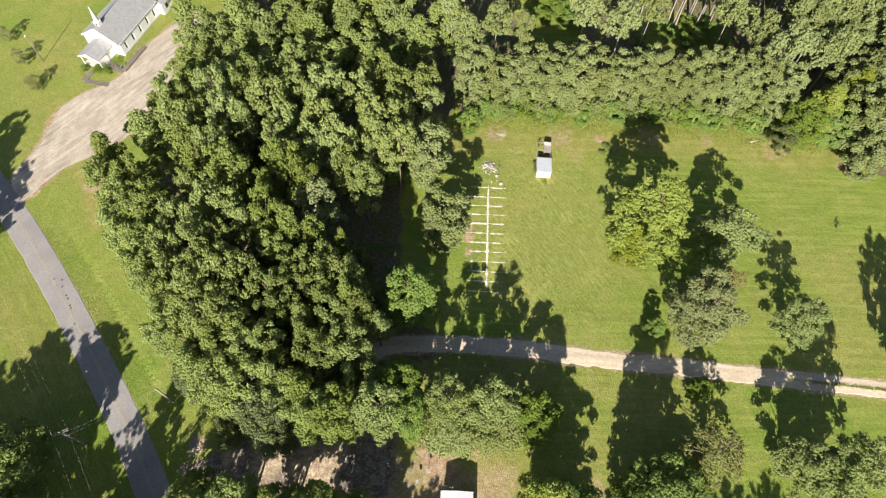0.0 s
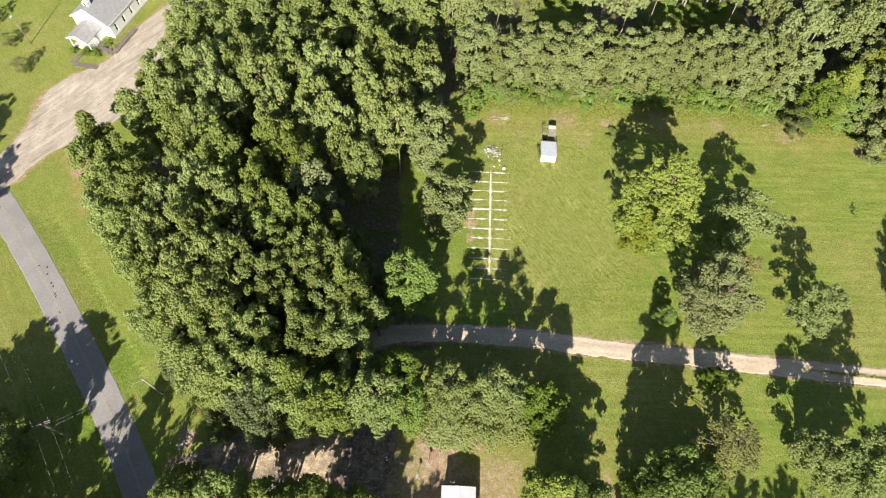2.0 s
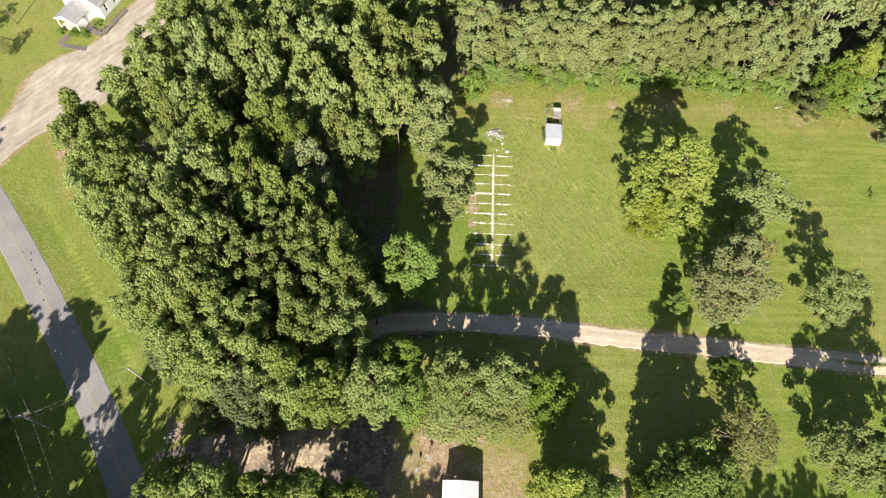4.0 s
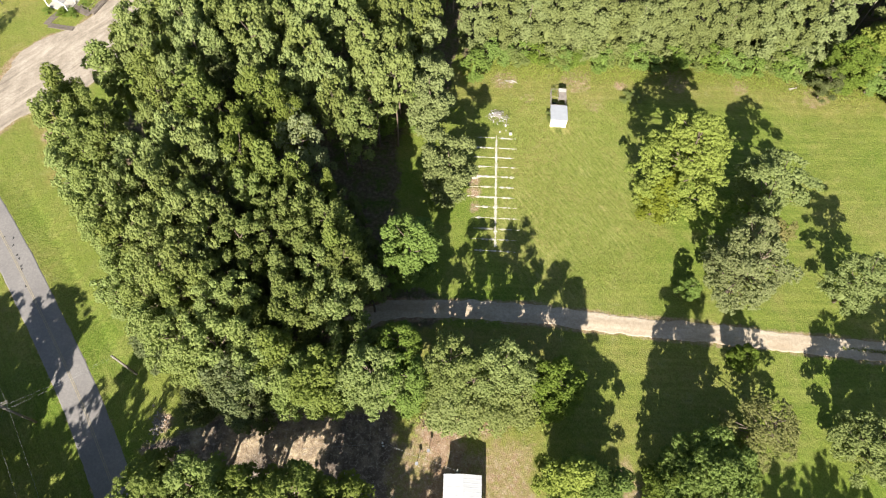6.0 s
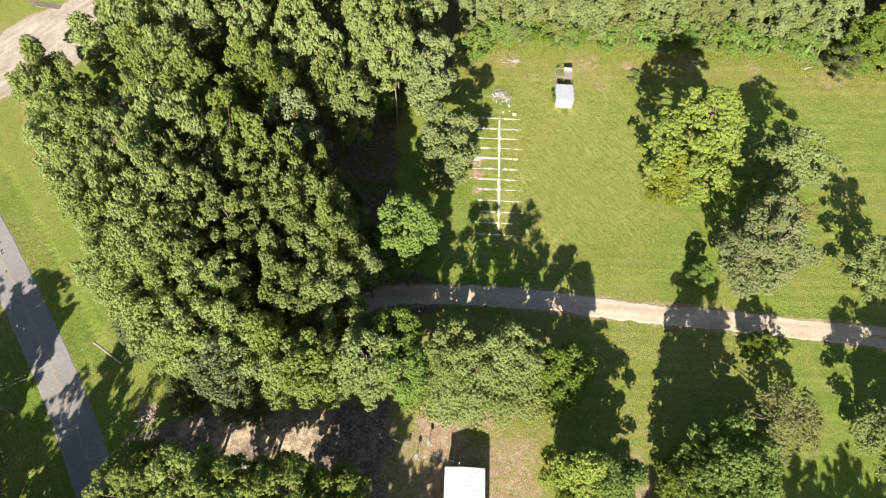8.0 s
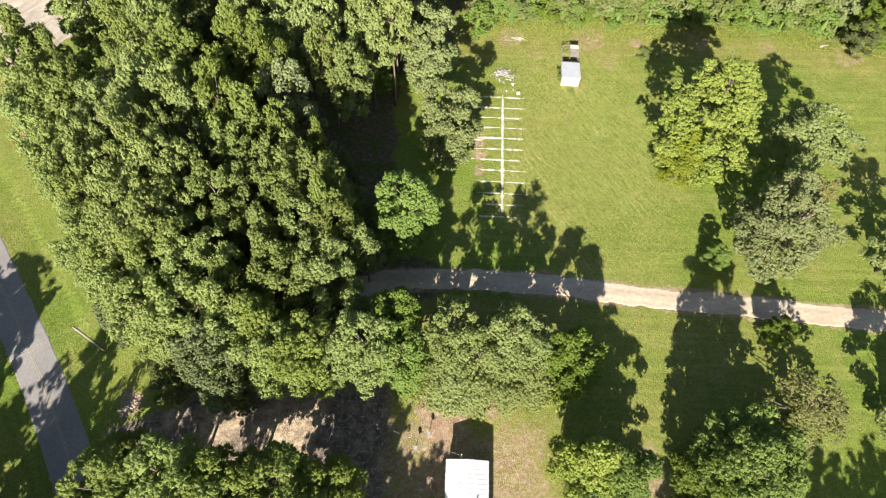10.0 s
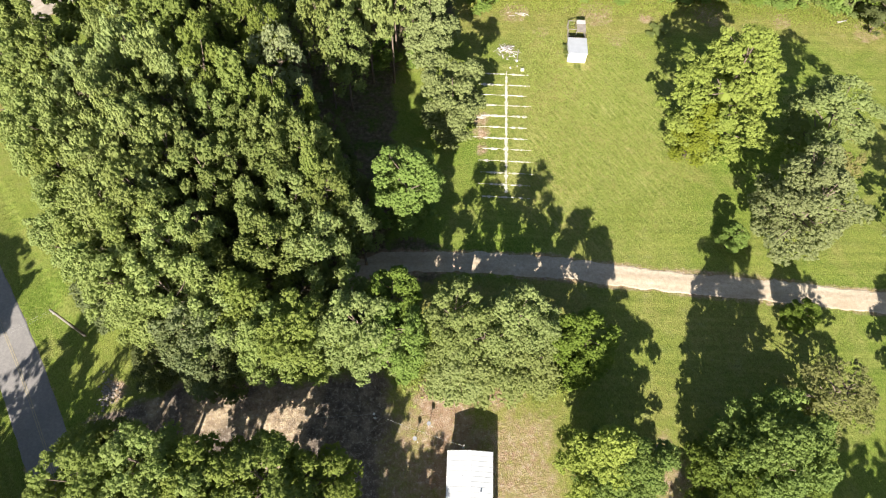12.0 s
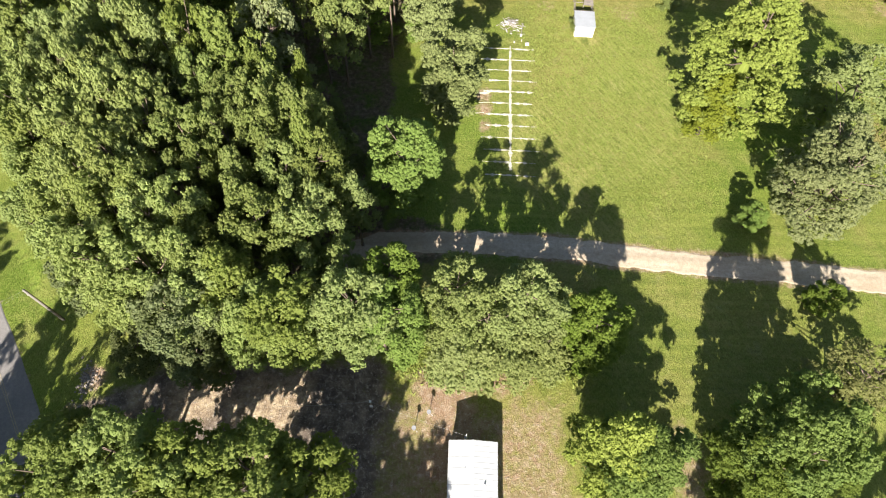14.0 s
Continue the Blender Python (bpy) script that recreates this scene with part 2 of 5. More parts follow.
def boxes(*items, bevel=0.0):
    """A bmesh of boxes, each (x0, y0, z0, x1, y1, z1)."""
    bm = bmesh.new()
    for x0, y0, z0, x1, y1, z1 in items:
        m = Matrix.Translation(((x0 + x1) / 2, (y0 + y1) / 2, (z0 + z1) / 2)) @ Matrix.Diagonal((x1 - x0, y1 - y0, z1 - z0, 1))
        bmesh.ops.create_cube(bm, size=1, matrix=m)
    if bevel:
        bmesh.ops.bevel(bm, geom=list(bm.edges), offset=bevel, segments=1, affect="EDGES")
    return bm


def prism(points, y0, y1):
    """A bmesh: the outline of (x, z) points drawn out from y0 to y1."""
    bm = bmesh.new()
    a = [bm.verts.new((x, y0, z)) for x, z in points]
    b = [bm.verts.new((x, y1, z)) for x, z in points]
    bm.faces.new(a), bm.faces.new(b[::-1])
    for i in range(len(a)):
        j = (i + 1) % len(a)
        bm.faces.new((a[i], b[i], b[j], a[j]))
    return bm


def tube_data(path, radii, sides=8):
    """Vertices and faces of a tapered tube along a path."""
    verts, faces = [], []
    path = [Vector(p) for p in path]
    for i, p in enumerate(path):
        d = (path[min(i + 1, len(path) - 1)] - path[max(i - 1, 0)]).normalized()
        u = d.orthogonal().normalized() if abs(d.z) < 0.95 else (Vector((1, 0, 0)) - d * d.x).normalized()
        w = d.cross(u)
        for k in range(sides):
            a = 2 * math.pi * k / sides
            verts.append(p + (u * math.cos(a) + w * math.sin(a)) * radii[i])
    for i in range(len(path) - 1):
        for k in range(sides):
            q = (k + 1) % sides
            faces.append((i * sides + k, i * sides + q, (i + 1) * sides + q, (i + 1) * sides + k))
    faces.append(tuple(range(sides))[::-1])
    faces.append(tuple(range((len(path) - 1) * sides, len(path) * sides)))
    return verts, faces


def tube(name, path, radii, material, parent=None, sides=8, label=""):
    if not isinstance(radii, (list, tuple)):
        radii = [radii] * len(path)
    v, f = tube_data(path, radii, sides)
    return mesh_object(name, v, f, material, parent, label, smooth=True)


def base(name, x, y, turn=0.0, label="", category="", group="", kind="", z=0.0):
    ob = new(name)
    ob.empty_display_size = 0.5
    ob.matrix_basis = pose(x, y, z, 0, 0, turn)
    return tagged(ob, label, category, group, kind)


def smooth_noise(x, y, scale, seed=0.0):
    """A cheap smooth noise of -1..1 on arrays."""
    s = 0
    for k, (a, b, c, w) in enumerate(((1.0, 0.3, 0.2, 1.0), (-0.4, 0.9, 1.7, 0.9), (1.9, -1.3, 2.9, 0.55), (1.1, 2.3, 4.1, 0.5), (-3.7, 1.9, 0.7, 0.3), (2.6, 4.3, 5.2, 0.28))):
        s = s + w * np.sin((a * x + b * y) / scale + c + seed * (k + 1.3))
    return s / 2.2


def distance_to_line(X, Y, line):
    best = np.full(X.shape, 1e9)
    for (ax, ay), (bx, by) in zip(line[:-1], line[1:]):
        dx, dy = bx - ax, by - ay
        s = np.clip(((X - ax) * dx + (Y - ay) * dy) / (dx * dx + dy * dy), 0, 1)
        best = np.minimum(best, np.hypot(X - ax - s * dx, Y - ay - s * dy))
    return best


def inside(X, Y, poly):
    """How far inside a polygon (metres, negative outside)."""
    flag = np.zeros(X.shape, bool)
    for (ax, ay), (bx, by) in zip(poly, poly[1:] + poly[:1]):
        if ay != by:
            flag ^= ((ay > Y) != (by > Y)) & (X < (bx - ax) * (Y - ay) / (by - ay) + ax)
    d = distance_to_line(X, Y, poly + poly[:1])
    return np.where(flag, d, -d)


def soft(d, width):
    return np.clip(0.5 + d / width, 0, 1)


# ---- plan ----
ROAD = [(-140.9, 116.0), (-116.0, 91.5), (-95.8, 71.3), (-85.5, 60.0), (-77.0, 50.0), (-69.0, 40.0), (-61.2, 30.0), (-54.0, 20.0), (-39.5, -2.0), (-18.9, -36.0)]
DRIVE = [(-17.5, 38.4), (-14.2, 40.4), (-9.5, 42.6), (-2.3, 43.3), (6.4, 43.3), (16.8, 42.9), (28.6, 41.7), (40.2, 40.8), (51.8, 40.0), (60.1, 39.2), (87.2, 37.2), (140, 33.0)]
LOT = [(-68.5, 134.5), (-72.0, 131.0), (-79.0, 120.5), (-82.5, 110.5), (-89.3, 105.0), (-93.8, 99.4), (-95.2, 87.4), (-98.5, 80.0), (-94.0, 73.5), (-91.6, 76.2), (-87.6, 82.1), (-81.4, 86.5), (-76.5, 91.0), (-70.0, 99.4), (-69.5, 108.5), (-68.0, 118.0), (-66.0, 128.0), (-66.0, 133.5)]
GROVE = [(-64, 92), (-66, 74), (-60, 58), (-56, 46), (-48, 36), (-38, 27), (-22, 23), (-8, 24), (-6, 34), (-10, 40), (-9, 50), (-8, 62), (-6, 75), (0, 96), (2, 112), (0, 150), (-50, 150), (-63, 110)]
YARD = [(-46, 18), (-36, 24), (-24, 23.5), (-7, 25.5), (4, 25.5), (20, 27), (21, 0), (-30, 0)]
NORTH_WOOD = [(0, 97), (14, 101), (38, 104), (58, 101), (75, 99), (90, 97), (100, 85), (140, 70), (300, 70), (300, 400), (0, 400)]


def build_ground():
    xs = np.concatenate([[-2500, -900, -400, -220], np.arange(-150, 150.1, 1.0), [220, 400, 900, 2500]])
    ys = np.concatenate([[-2500, -900, -300, -90], np.arange(-30, 190.1, 1.0), [260, 450, 900, 2500]])
    X, Y = np.meshgrid(xs, ys)
    nx, ny = len(xs), len(ys)
    wob = smooth_noise(X, Y, 4.0) * 1.3 + smooth_noise(X, Y, 1.7, 3.0) * 0.7
    verts = np.stack([X, Y, np.zeros_like(X)], -1).reshape(-1, 3)
    faces = [(j * nx + i, j * nx + i + 1, (j + 1) * nx + i + 1, (j + 1) * nx + i) for j in range(ny - 1) for i in range(nx - 1)]
    ob = mesh_object("ground", verts, faces, grass_mat)
    me = ob.data
    drive_d, road_d = distance_to_line(X, Y, DRIVE), distance_to_line(X, Y, ROAD)
    yard_in = inside(X, Y, YARD) + wob
    dirt = 0.62 * soft(yard_in, 3.0) * soft(-(X + 7) + wob * 2, 6.0)
    dirt = np.maximum(dirt, 0.66 * soft(yard_in, 2.5) * soft(3.6 - np.hypot((X - 5) / 2.4, Y - 24.3) + wob, 3))
    dirt = np.maximum(dirt, 0.54 * soft(yard_in - 2, 9.0))
    dirt = np.maximum(dirt, 0.55 * soft(2.0 - np.hypot((X - 29.3) / 1.2, (Y - 15.5) / 3.2) + wob * 0.6, 2))
    dirt = np.maximum(dirt, 0.60 * soft(2.6 - drive_d + wob * 0.15, 1.2))
    dirt = np.maximum(dirt, 0.60 * soft(1.2 + inside(X, Y, LOT) + wob * 0.5, 2.0))
    dirt = np.maximum(dirt, 0.55 * soft(3.2 - road_d + wob * 0.1, 0.8))
    for cx, cy, r, w in ((-79.3, 77.6, 2.2, 0.66), (-70.5, 66.0, 2.0, 0.48), (36.5, 95.8, 1.6, 0.66), (5.2, 64.5, 1.7, 0.62), (5.0, 67.5, 1.8, 0.62), (5.2, 71.0, 1.6, 0.58), (12, 97, 3.5, 0.52), (27, 97.5, 3.5, 0.5), (48, 98, 3.5, 0.5), (62, 97, 3, 0.5), (78, 95, 3.0, 0.5), (16, 92, 2.5, 0.46), (30, 90.5, 2.2, 0.44), (93, 90, 3, 0.52), (-57, 50, 2.0, 0.55), (-43.5, 22, 2.4, 0.72), (44, 58, 1.5, 0.5), (4.5, 25.6, 3.2, 0.80), (8.5, 25.0, 2.2, 0.72), (0.6, 22.0, 2.4, 0.70), (7.6, 22.0, 1.8, 0.66), (2.5, 18.0, 4.0, 0.66), (-0.5, 13.0, 3.0, 0.66), (9.5, 17.5, 1.2, 0.58), (-6.5, 88, 3.0, 0.6), (-56.5, 44, 1.6, 0.55)):
        dirt = np.maximum(dirt, w * soft(r - np.hypot(X - cx, Y - cy) + wob * 0.7, 1.6))
    dry = 0.62 * soft(yard_in - 1, 8.0)
    dry = np.maximum(dry, 0.55 * soft(6 - np.abs(Y - 97.5 + 0.05 * np.abs(X - 40)) + wob, 5) * soft(X + 2, 6) * soft(100 - X, 10))
    dry = np.maximum(dry, 0.25 * soft(Y - 42, 10) * soft(5.5 - np.abs(road_d - 10.5) + wob, 5) * soft(X + 95, 10) * soft(-45 - X, 6) * (X > -100))
    dry = np.maximum(dry, 0.85 * soft(2.6 - distance_to_line(X, Y, [(-86, 83.5), (-80, 79), (-75.5, 68)]) + wob * 0.8, 4))
    dry = np.maximum(dry, 0.35 * soft(9 - np.hypot((X - 16) / 1.0, (Y - 62) / 1.4) + wob * 1.5, 6))
    dry = np.maximum(dry, 0.40 * soft(5 - np.hypot(X - 28, (Y - 20) / 2.0) + wob, 4))
    dry = np.maximum(dry, 0.3 * soft(7 - np.hypot((X + 42) / 1.3, Y - 25) + wob, 5))
    dirt = np.maximum(dirt, 0.56 * soft(4 - np.hypot((X + 36) / 2.2, Y - 19.5) + wob, 3))
    dry = np.maximum(dry, 0.22 + 0.22 * smooth_noise(X, Y, 9.0, 2.0))
    dry = np.maximum(dry, (0.30 + 0.22 * smooth_noise(X, Y, 5.0, 1.0)) * soft(-72 - X, 10) * soft(Y - 70, 20))
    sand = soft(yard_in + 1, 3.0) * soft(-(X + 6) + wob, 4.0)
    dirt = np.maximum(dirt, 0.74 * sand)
    dry = np.maximum(dry, 0.6 * soft(3.5 - np.abs(Y - 38) + wob, 3) * soft(X + 8, 4) * soft(22 - X, 6))
    east_side = (Y - 20 + 1.21 * (X + 53)) > 0
    west = soft(-70 - X + 0.6 * (20 - Y) + 20, 10) * (~east_side)
    wet = (0.55 * soft(road_d - 3.8, 0.8) * soft(7.4 - road_d + wob * 0.2, 1.2) + 0.45 * np.exp(-((road_d - 7.2) / 0.6) ** 2)) * east_side * soft(68 - Y, 8) * soft(Y - 28, 8)
    me.vertices.foreach_set("co", np.stack([X, Y, -0.30 * wet], -1).ravel())
    lush = soft(13 - np.hypot((X - 24) / 1.0, (Y - 68) / 1.6) + wob * 2, 7) * 0.9
    lush = np.maximum(lush, 0.5 * soft(5 - np.hypot((X - 36), (Y - 74) / 2.5) + wob, 4))
    litter = 0.85 * soft(inside(X, Y, GROVE) + wob, 3.0)
    litter = np.maximum(litter, 0.85 * soft(inside(X, Y, NORTH_WOOD) - 3 + wob, 3.0))
    litter *= 1 - 0.75 * soft(5 - np.hypot((X + 5.5) / 0.9, (Y - 76) / 3.2) + wob, 3)
    litter = np.maximum(litter, 0.7 * soft(4.5 - np.hypot((X + 3.5) / 1.3, Y - 43.5) + wob, 3))
    litter *= 1 - soft(yard_in + 1.5, 3)
    litter *= 1 - 0.9 * soft(9 - np.hypot(X - 26, (Y - 138) / 1.4) + wob, 4)
    litter *= 1 - 0.8 * soft(8 - np.hypot((X - 62) / 1.6, Y - 132) + wob, 4)
    # painted sun pools: paler sand where sunlight falls between the tree shadows
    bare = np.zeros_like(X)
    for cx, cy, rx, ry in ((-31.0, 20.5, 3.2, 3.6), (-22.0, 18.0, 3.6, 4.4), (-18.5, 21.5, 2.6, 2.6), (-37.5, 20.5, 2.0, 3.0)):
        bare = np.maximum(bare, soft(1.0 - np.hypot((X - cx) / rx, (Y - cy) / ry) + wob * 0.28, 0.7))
    meadow = soft(X - 2, 8) * soft(Y - 20, 8)
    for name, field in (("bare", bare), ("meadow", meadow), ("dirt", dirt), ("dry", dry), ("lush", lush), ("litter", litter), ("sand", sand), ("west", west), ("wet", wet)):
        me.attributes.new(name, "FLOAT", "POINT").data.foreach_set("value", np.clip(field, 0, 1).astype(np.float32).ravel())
    return tagged(ob, "mown green grass with bare soil patches and leaf litter", "ground", kind="structure")


def resample(line, step):
    out = [Vector(line[0])]
    pts = [Vector(p) for p in line]
    for i in range(len(pts) - 1):  # Catmull-Rom between the points
        p0, p1, p2, p3 = pts[max(i - 1, 0)], pts[i], pts[i + 1], pts[min(i + 2, len(pts) - 1)]
        n = max(2, int((p2 - p1).length / step))
        for k in range(1, n + 1):
            t = k / n
            out.append(0.5 * ((2 * p1) + (p2 - p0) * t + (2 * p0 - 5 * p1 + 4 * p2 - p3) * t * t + (3 * p1 - p0 - 3 * p2 + p3) * t ** 3))
    return out


def ribbon(name, line, offsets, heights, material, rough_edge=0.0, step=0.6, parent=None):
    """A strip along a line; offsets across it from its left to its right, with their heights."""
    rng = random.Random(name)
    pts = resample(line, step)
    verts, faces, m = [], [], len(offsets)
    for i, p in enumerate(pts):
        d = (pts[min(i + 1, len(pts) - 1)] - pts[max(i - 1, 0)]).normalized()
        nrm = Vector((d.y, -d.x))
        for k, (o, z) in enumerate(zip(offsets, heights)):
            if k in (0, 1, m - 2, m - 1):
                wob = rough_edge * (noise.noise((p.x * 0.5, p.y * 0.5, k < 2)) + 0.6 * noise.noise((p.x * 1.7, p.y * 1.7, 3 + (k < 2))))
            else:
                wob = 0
            q = p + nrm * (o + wob)
            verts.append((q.x, q.y, z))
    for i in range(len(pts) - 1):
        for k in range(m - 1):
            faces.append((i * m + k, (i + 1) * m + k, (i + 1) * m + k + 1, i * m + k + 1))
    return mesh_object(name, verts, faces, material, parent)


build_ground()
road = ribbon("road", ROAD, (-2.9, -2.75, -1.4, 0, 1.4, 2.75, 2.9), (0.0, 0.05, 0.075, 0.10, 0.075, 0.05, 0.0), asphalt, 0.12, 0.8)
tagged(road, "worn grey two-lane asphalt road", "road", kind="structure")
for k, o in enumerate((-0.13, 0.13)):
    line = ribbon("lane_line", ROAD, (o - 0.05, o + 0.05), (0.112, 0.112), lane_paint, 0.0, 1.5, parent=road)
drive = ribbon("driveway", DRIVE, (-1.75, -1.55, -0.9, -0.3, 0.3, 0.9, 1.55, 1.75), (0.0, 0.05, 0.05, 0.08, 0.08, 0.05, 0.05, 0.0), drive_gravel, 0.35, 0.4)
tagged(drive, "pale gravel driveway with worn wheel tracks", "driveway", kind="structure")


def build_lot():
    edge = resample(LOT + LOT[:1], 0.7)[:-1]
    rim = []
    for p in edge:
        w = 0.8 * noise.noise((p.x * 0.35, p.y * 0.35, 7.0)) + 0.4 * noise.noise((p.x * 1.3, p.y * 1.3, 9.0))
        rim.append((p.x + w, p.y + w * 0.6))
    bm = bmesh.new()
    top = [bm.verts.new((x, y, 0.03)) for x, y in rim]
    f = bm.faces.new(top)
    bmesh.ops.triangulate(bm, faces=[f])
    return tagged(part("gravel_lot", bm, lot_gravel, None), "pale sandy gravel parking lot with tyre marks", "parking lot", kind="structure")


build_lot()

# ---- trees ----
# leaf set, limbs, limb size, crown starts at, tuft size, leaves a tuft, leaf size, flatness, profile, looseness
SPECS = {
    "high_oak": ("hickory", 30, 1.40, 0.42, 0.34, 12, 0.18, 0.60, "round", 0.10),
    "oak": ("oak", 34, 1.36, 0.30, 0.36, 9, 0.21, 0.66, "round", 0.08),
    "hickory": ("hickory", 32, 1.36, 0.30, 0.36, 9, 0.21, 0.62, "round", 0.08),
    "dark_oak": ("dark", 36, 1.30, 0.20, 0.36, 9, 0.21, 0.66, "round", 0.09),
    "olive_oak": ("olive", 36, 1.32, 0.22, 0.34, 9, 0.20, 0.66, "round", 0.09),
    "grove_pine": ("grove", 28, 1.40, 0.44, 0.44, 11, 0.24, 0.66, "column", 0.09),
    "grey_oak": ("grey", 42, 1.28, 0.10, 0.31, 9, 0.18, 0.66, "round", 0.09),
    "silver_tree": ("silver", 46, 1.25, 0.10, 0.30, 13, 0.17, 0.80, "round", 0.14),
    "willow": ("feather", 22, 1.7, 0.02, 0.36, 10, 0.20, 0.9, "round", 0.16),
    "maple": ("maple", 60, 1.25, 0.12, 0.32, 13, 0.19, 0.56, "dome", 0.07),
    "big_maple": ("lime", 96, 0.98, 0.03, 0.29, 14, 0.17, 0.46, "egg", 0.12),
    "pine": ("pine", 34, 1.45, 0.04, 0.38, 9, 0.23, 0.55, "dome", 0.08),
    "tall_pine": ("pine", 14, 1.8, 0.64, 0.50, 11, 0.30, 0.60, "round", 0.10),
    "edge_tree": ("edge", 42, 1.32, 0.10, 0.34, 12, 0.19, 0.58, "dome", 0.10),
    "lime_tree": ("lime", 40, 1.35, 0.14, 0.34, 12, 0.19, 0.56, "peak", 0.10),
    "shrub": ("oak", 9, 2.0, 0.02, 0.6, 14, 0.30, 0.8, "round", 0.12),
    "lime_bush": ("maple", 9, 2.1, 0.0, 0.6, 14, 0.30, 0.7, "round", 0.12),
    "sparse": ("sparse", 32, 1.25, 0.06, 0.32, 14, 0.17, 0.8, "round", 0.24),
    "rusty_tree": ("rust", 22, 1.6, 0.40, 0.45, 12, 0.26, 0.7, "round", 0.20),
    "shade_oak": ("oak", 58, 1.12, 0.20, 0.50, 13, 0.34, 0.74, "round", 0.28),
}
LABELS = {
    "high_oak": "tall oak with a high green crown", "oak": "tall leafy oak with a lumpy green crown", "hickory": "tall hickory with a yellowish green crown",
    "dark_oak": "dark green oak at the grove's edge", "olive_oak": "tall oak with a dense olive crown",
    "grove_pine": "tall pine with puffy olive needle tufts",
    "grey_oak": "grey-green tree with an open crown", "silver_tree": "silvery green tree with an open airy crown", "willow": "low drooping light green tree",
    "maple": "bright green young maple", "big_maple": "large yellow-green tree in the field",
    "pine": "pine with olive needles down to the ground", "tall_pine": "tall pine with a bare pale trunk",
    "edge_tree": "leafy green tree at the field's edge",
    "lime_tree": "yellow-green leafy tree with a dense crown",
    "shrub": "small green shrub in the grass", "lime_bush": "bright green bush at the wood's edge",
    "sparse": "thin half-bare tree with dry leaves", "shade_oak": "tall leafy oak beyond the field", "rusty_tree": "slender tree with rust-tipped green leaves",
}
R0, H0 = 5.0, 20.0
VARIANTS = {"oak": 5, "pine": 5, "hickory": 4, "tall_pine": 4, "olive_oak": 5, "grove_pine": 6}
crown_cache = {}


def crown_radius(profile, u):
    if profile == "column":
        return 0.80 + 0.8 * u if u < 0.25 else 1.0 if u < 0.5 else max(0.15, math.sqrt(max(0, 1 - ((u - 0.5) / 0.53) ** 2)))
    if profile == "dome":
        return (0.72 + 0.9 * u if u < 0.25 else 0.95 + 0.05 * math.sin(9 * u)) if u < 0.55 else max(0.15, math.sqrt(max(0, 1 - ((u - 0.55) / 0.47) ** 2)))
    if profile == "peak":
        return max(0.12, min(1.0, 0.55 + 2.4 * u) * (1 - u) ** 0.55)
    if profile == "egg":
        return math.sin(math.pi * min(1, 0.20 + 0.80 * (1 - (1 - u) ** 1.15)) ** 0.9) ** 0.6 if u < 0.98 else 0.2
    return max(0.12, math.sqrt(max(0.0, 1 - (1.9 * (u - 0.42)) ** 2 * (0.75 if u > 0.42 else 0.9))))


def unit(v):
    return v / (np.linalg.norm(v, axis=1, keepdims=True) + 1e-9)


OCTA = np.array([(1, 0, -0.2), (0, 1, -0.2), (-1, 0, -0.2), (0, -1, -0.2), (0, 0, 1)], float)
GOLD = (1 + 5 ** 0.5) / 2
ICO = np.array([(-1, GOLD, 0), (1, GOLD, 0), (-1, -GOLD, 0), (1, -GOLD, 0), (0, -1, GOLD), (0, 1, GOLD), (0, -1, -GOLD), (0, 1, -GOLD), (GOLD, 0, -1), (GOLD, 0, 1), (-GOLD, 0, -1), (-GOLD, 0, 1)]) / math.hypot(1, GOLD)
ICO_FACES = np.array([(0, 11, 5), (0, 5, 1), (0, 1, 7), (0, 7, 10), (0, 10, 11), (1, 5, 9), (5, 11, 4), (11, 10, 2), (10, 7, 6), (7, 1, 8), (3, 9, 4), (3, 4, 2), (3, 2, 6), (3, 6, 8), (3, 8, 9), (4, 9, 5), (2, 4, 11), (6, 2, 10), (8, 6, 7), (9, 8, 1)])
OCTA_FACES = np.array([(0, 1, 4), (1, 2, 4), (2, 3, 4), (3, 0, 4)])


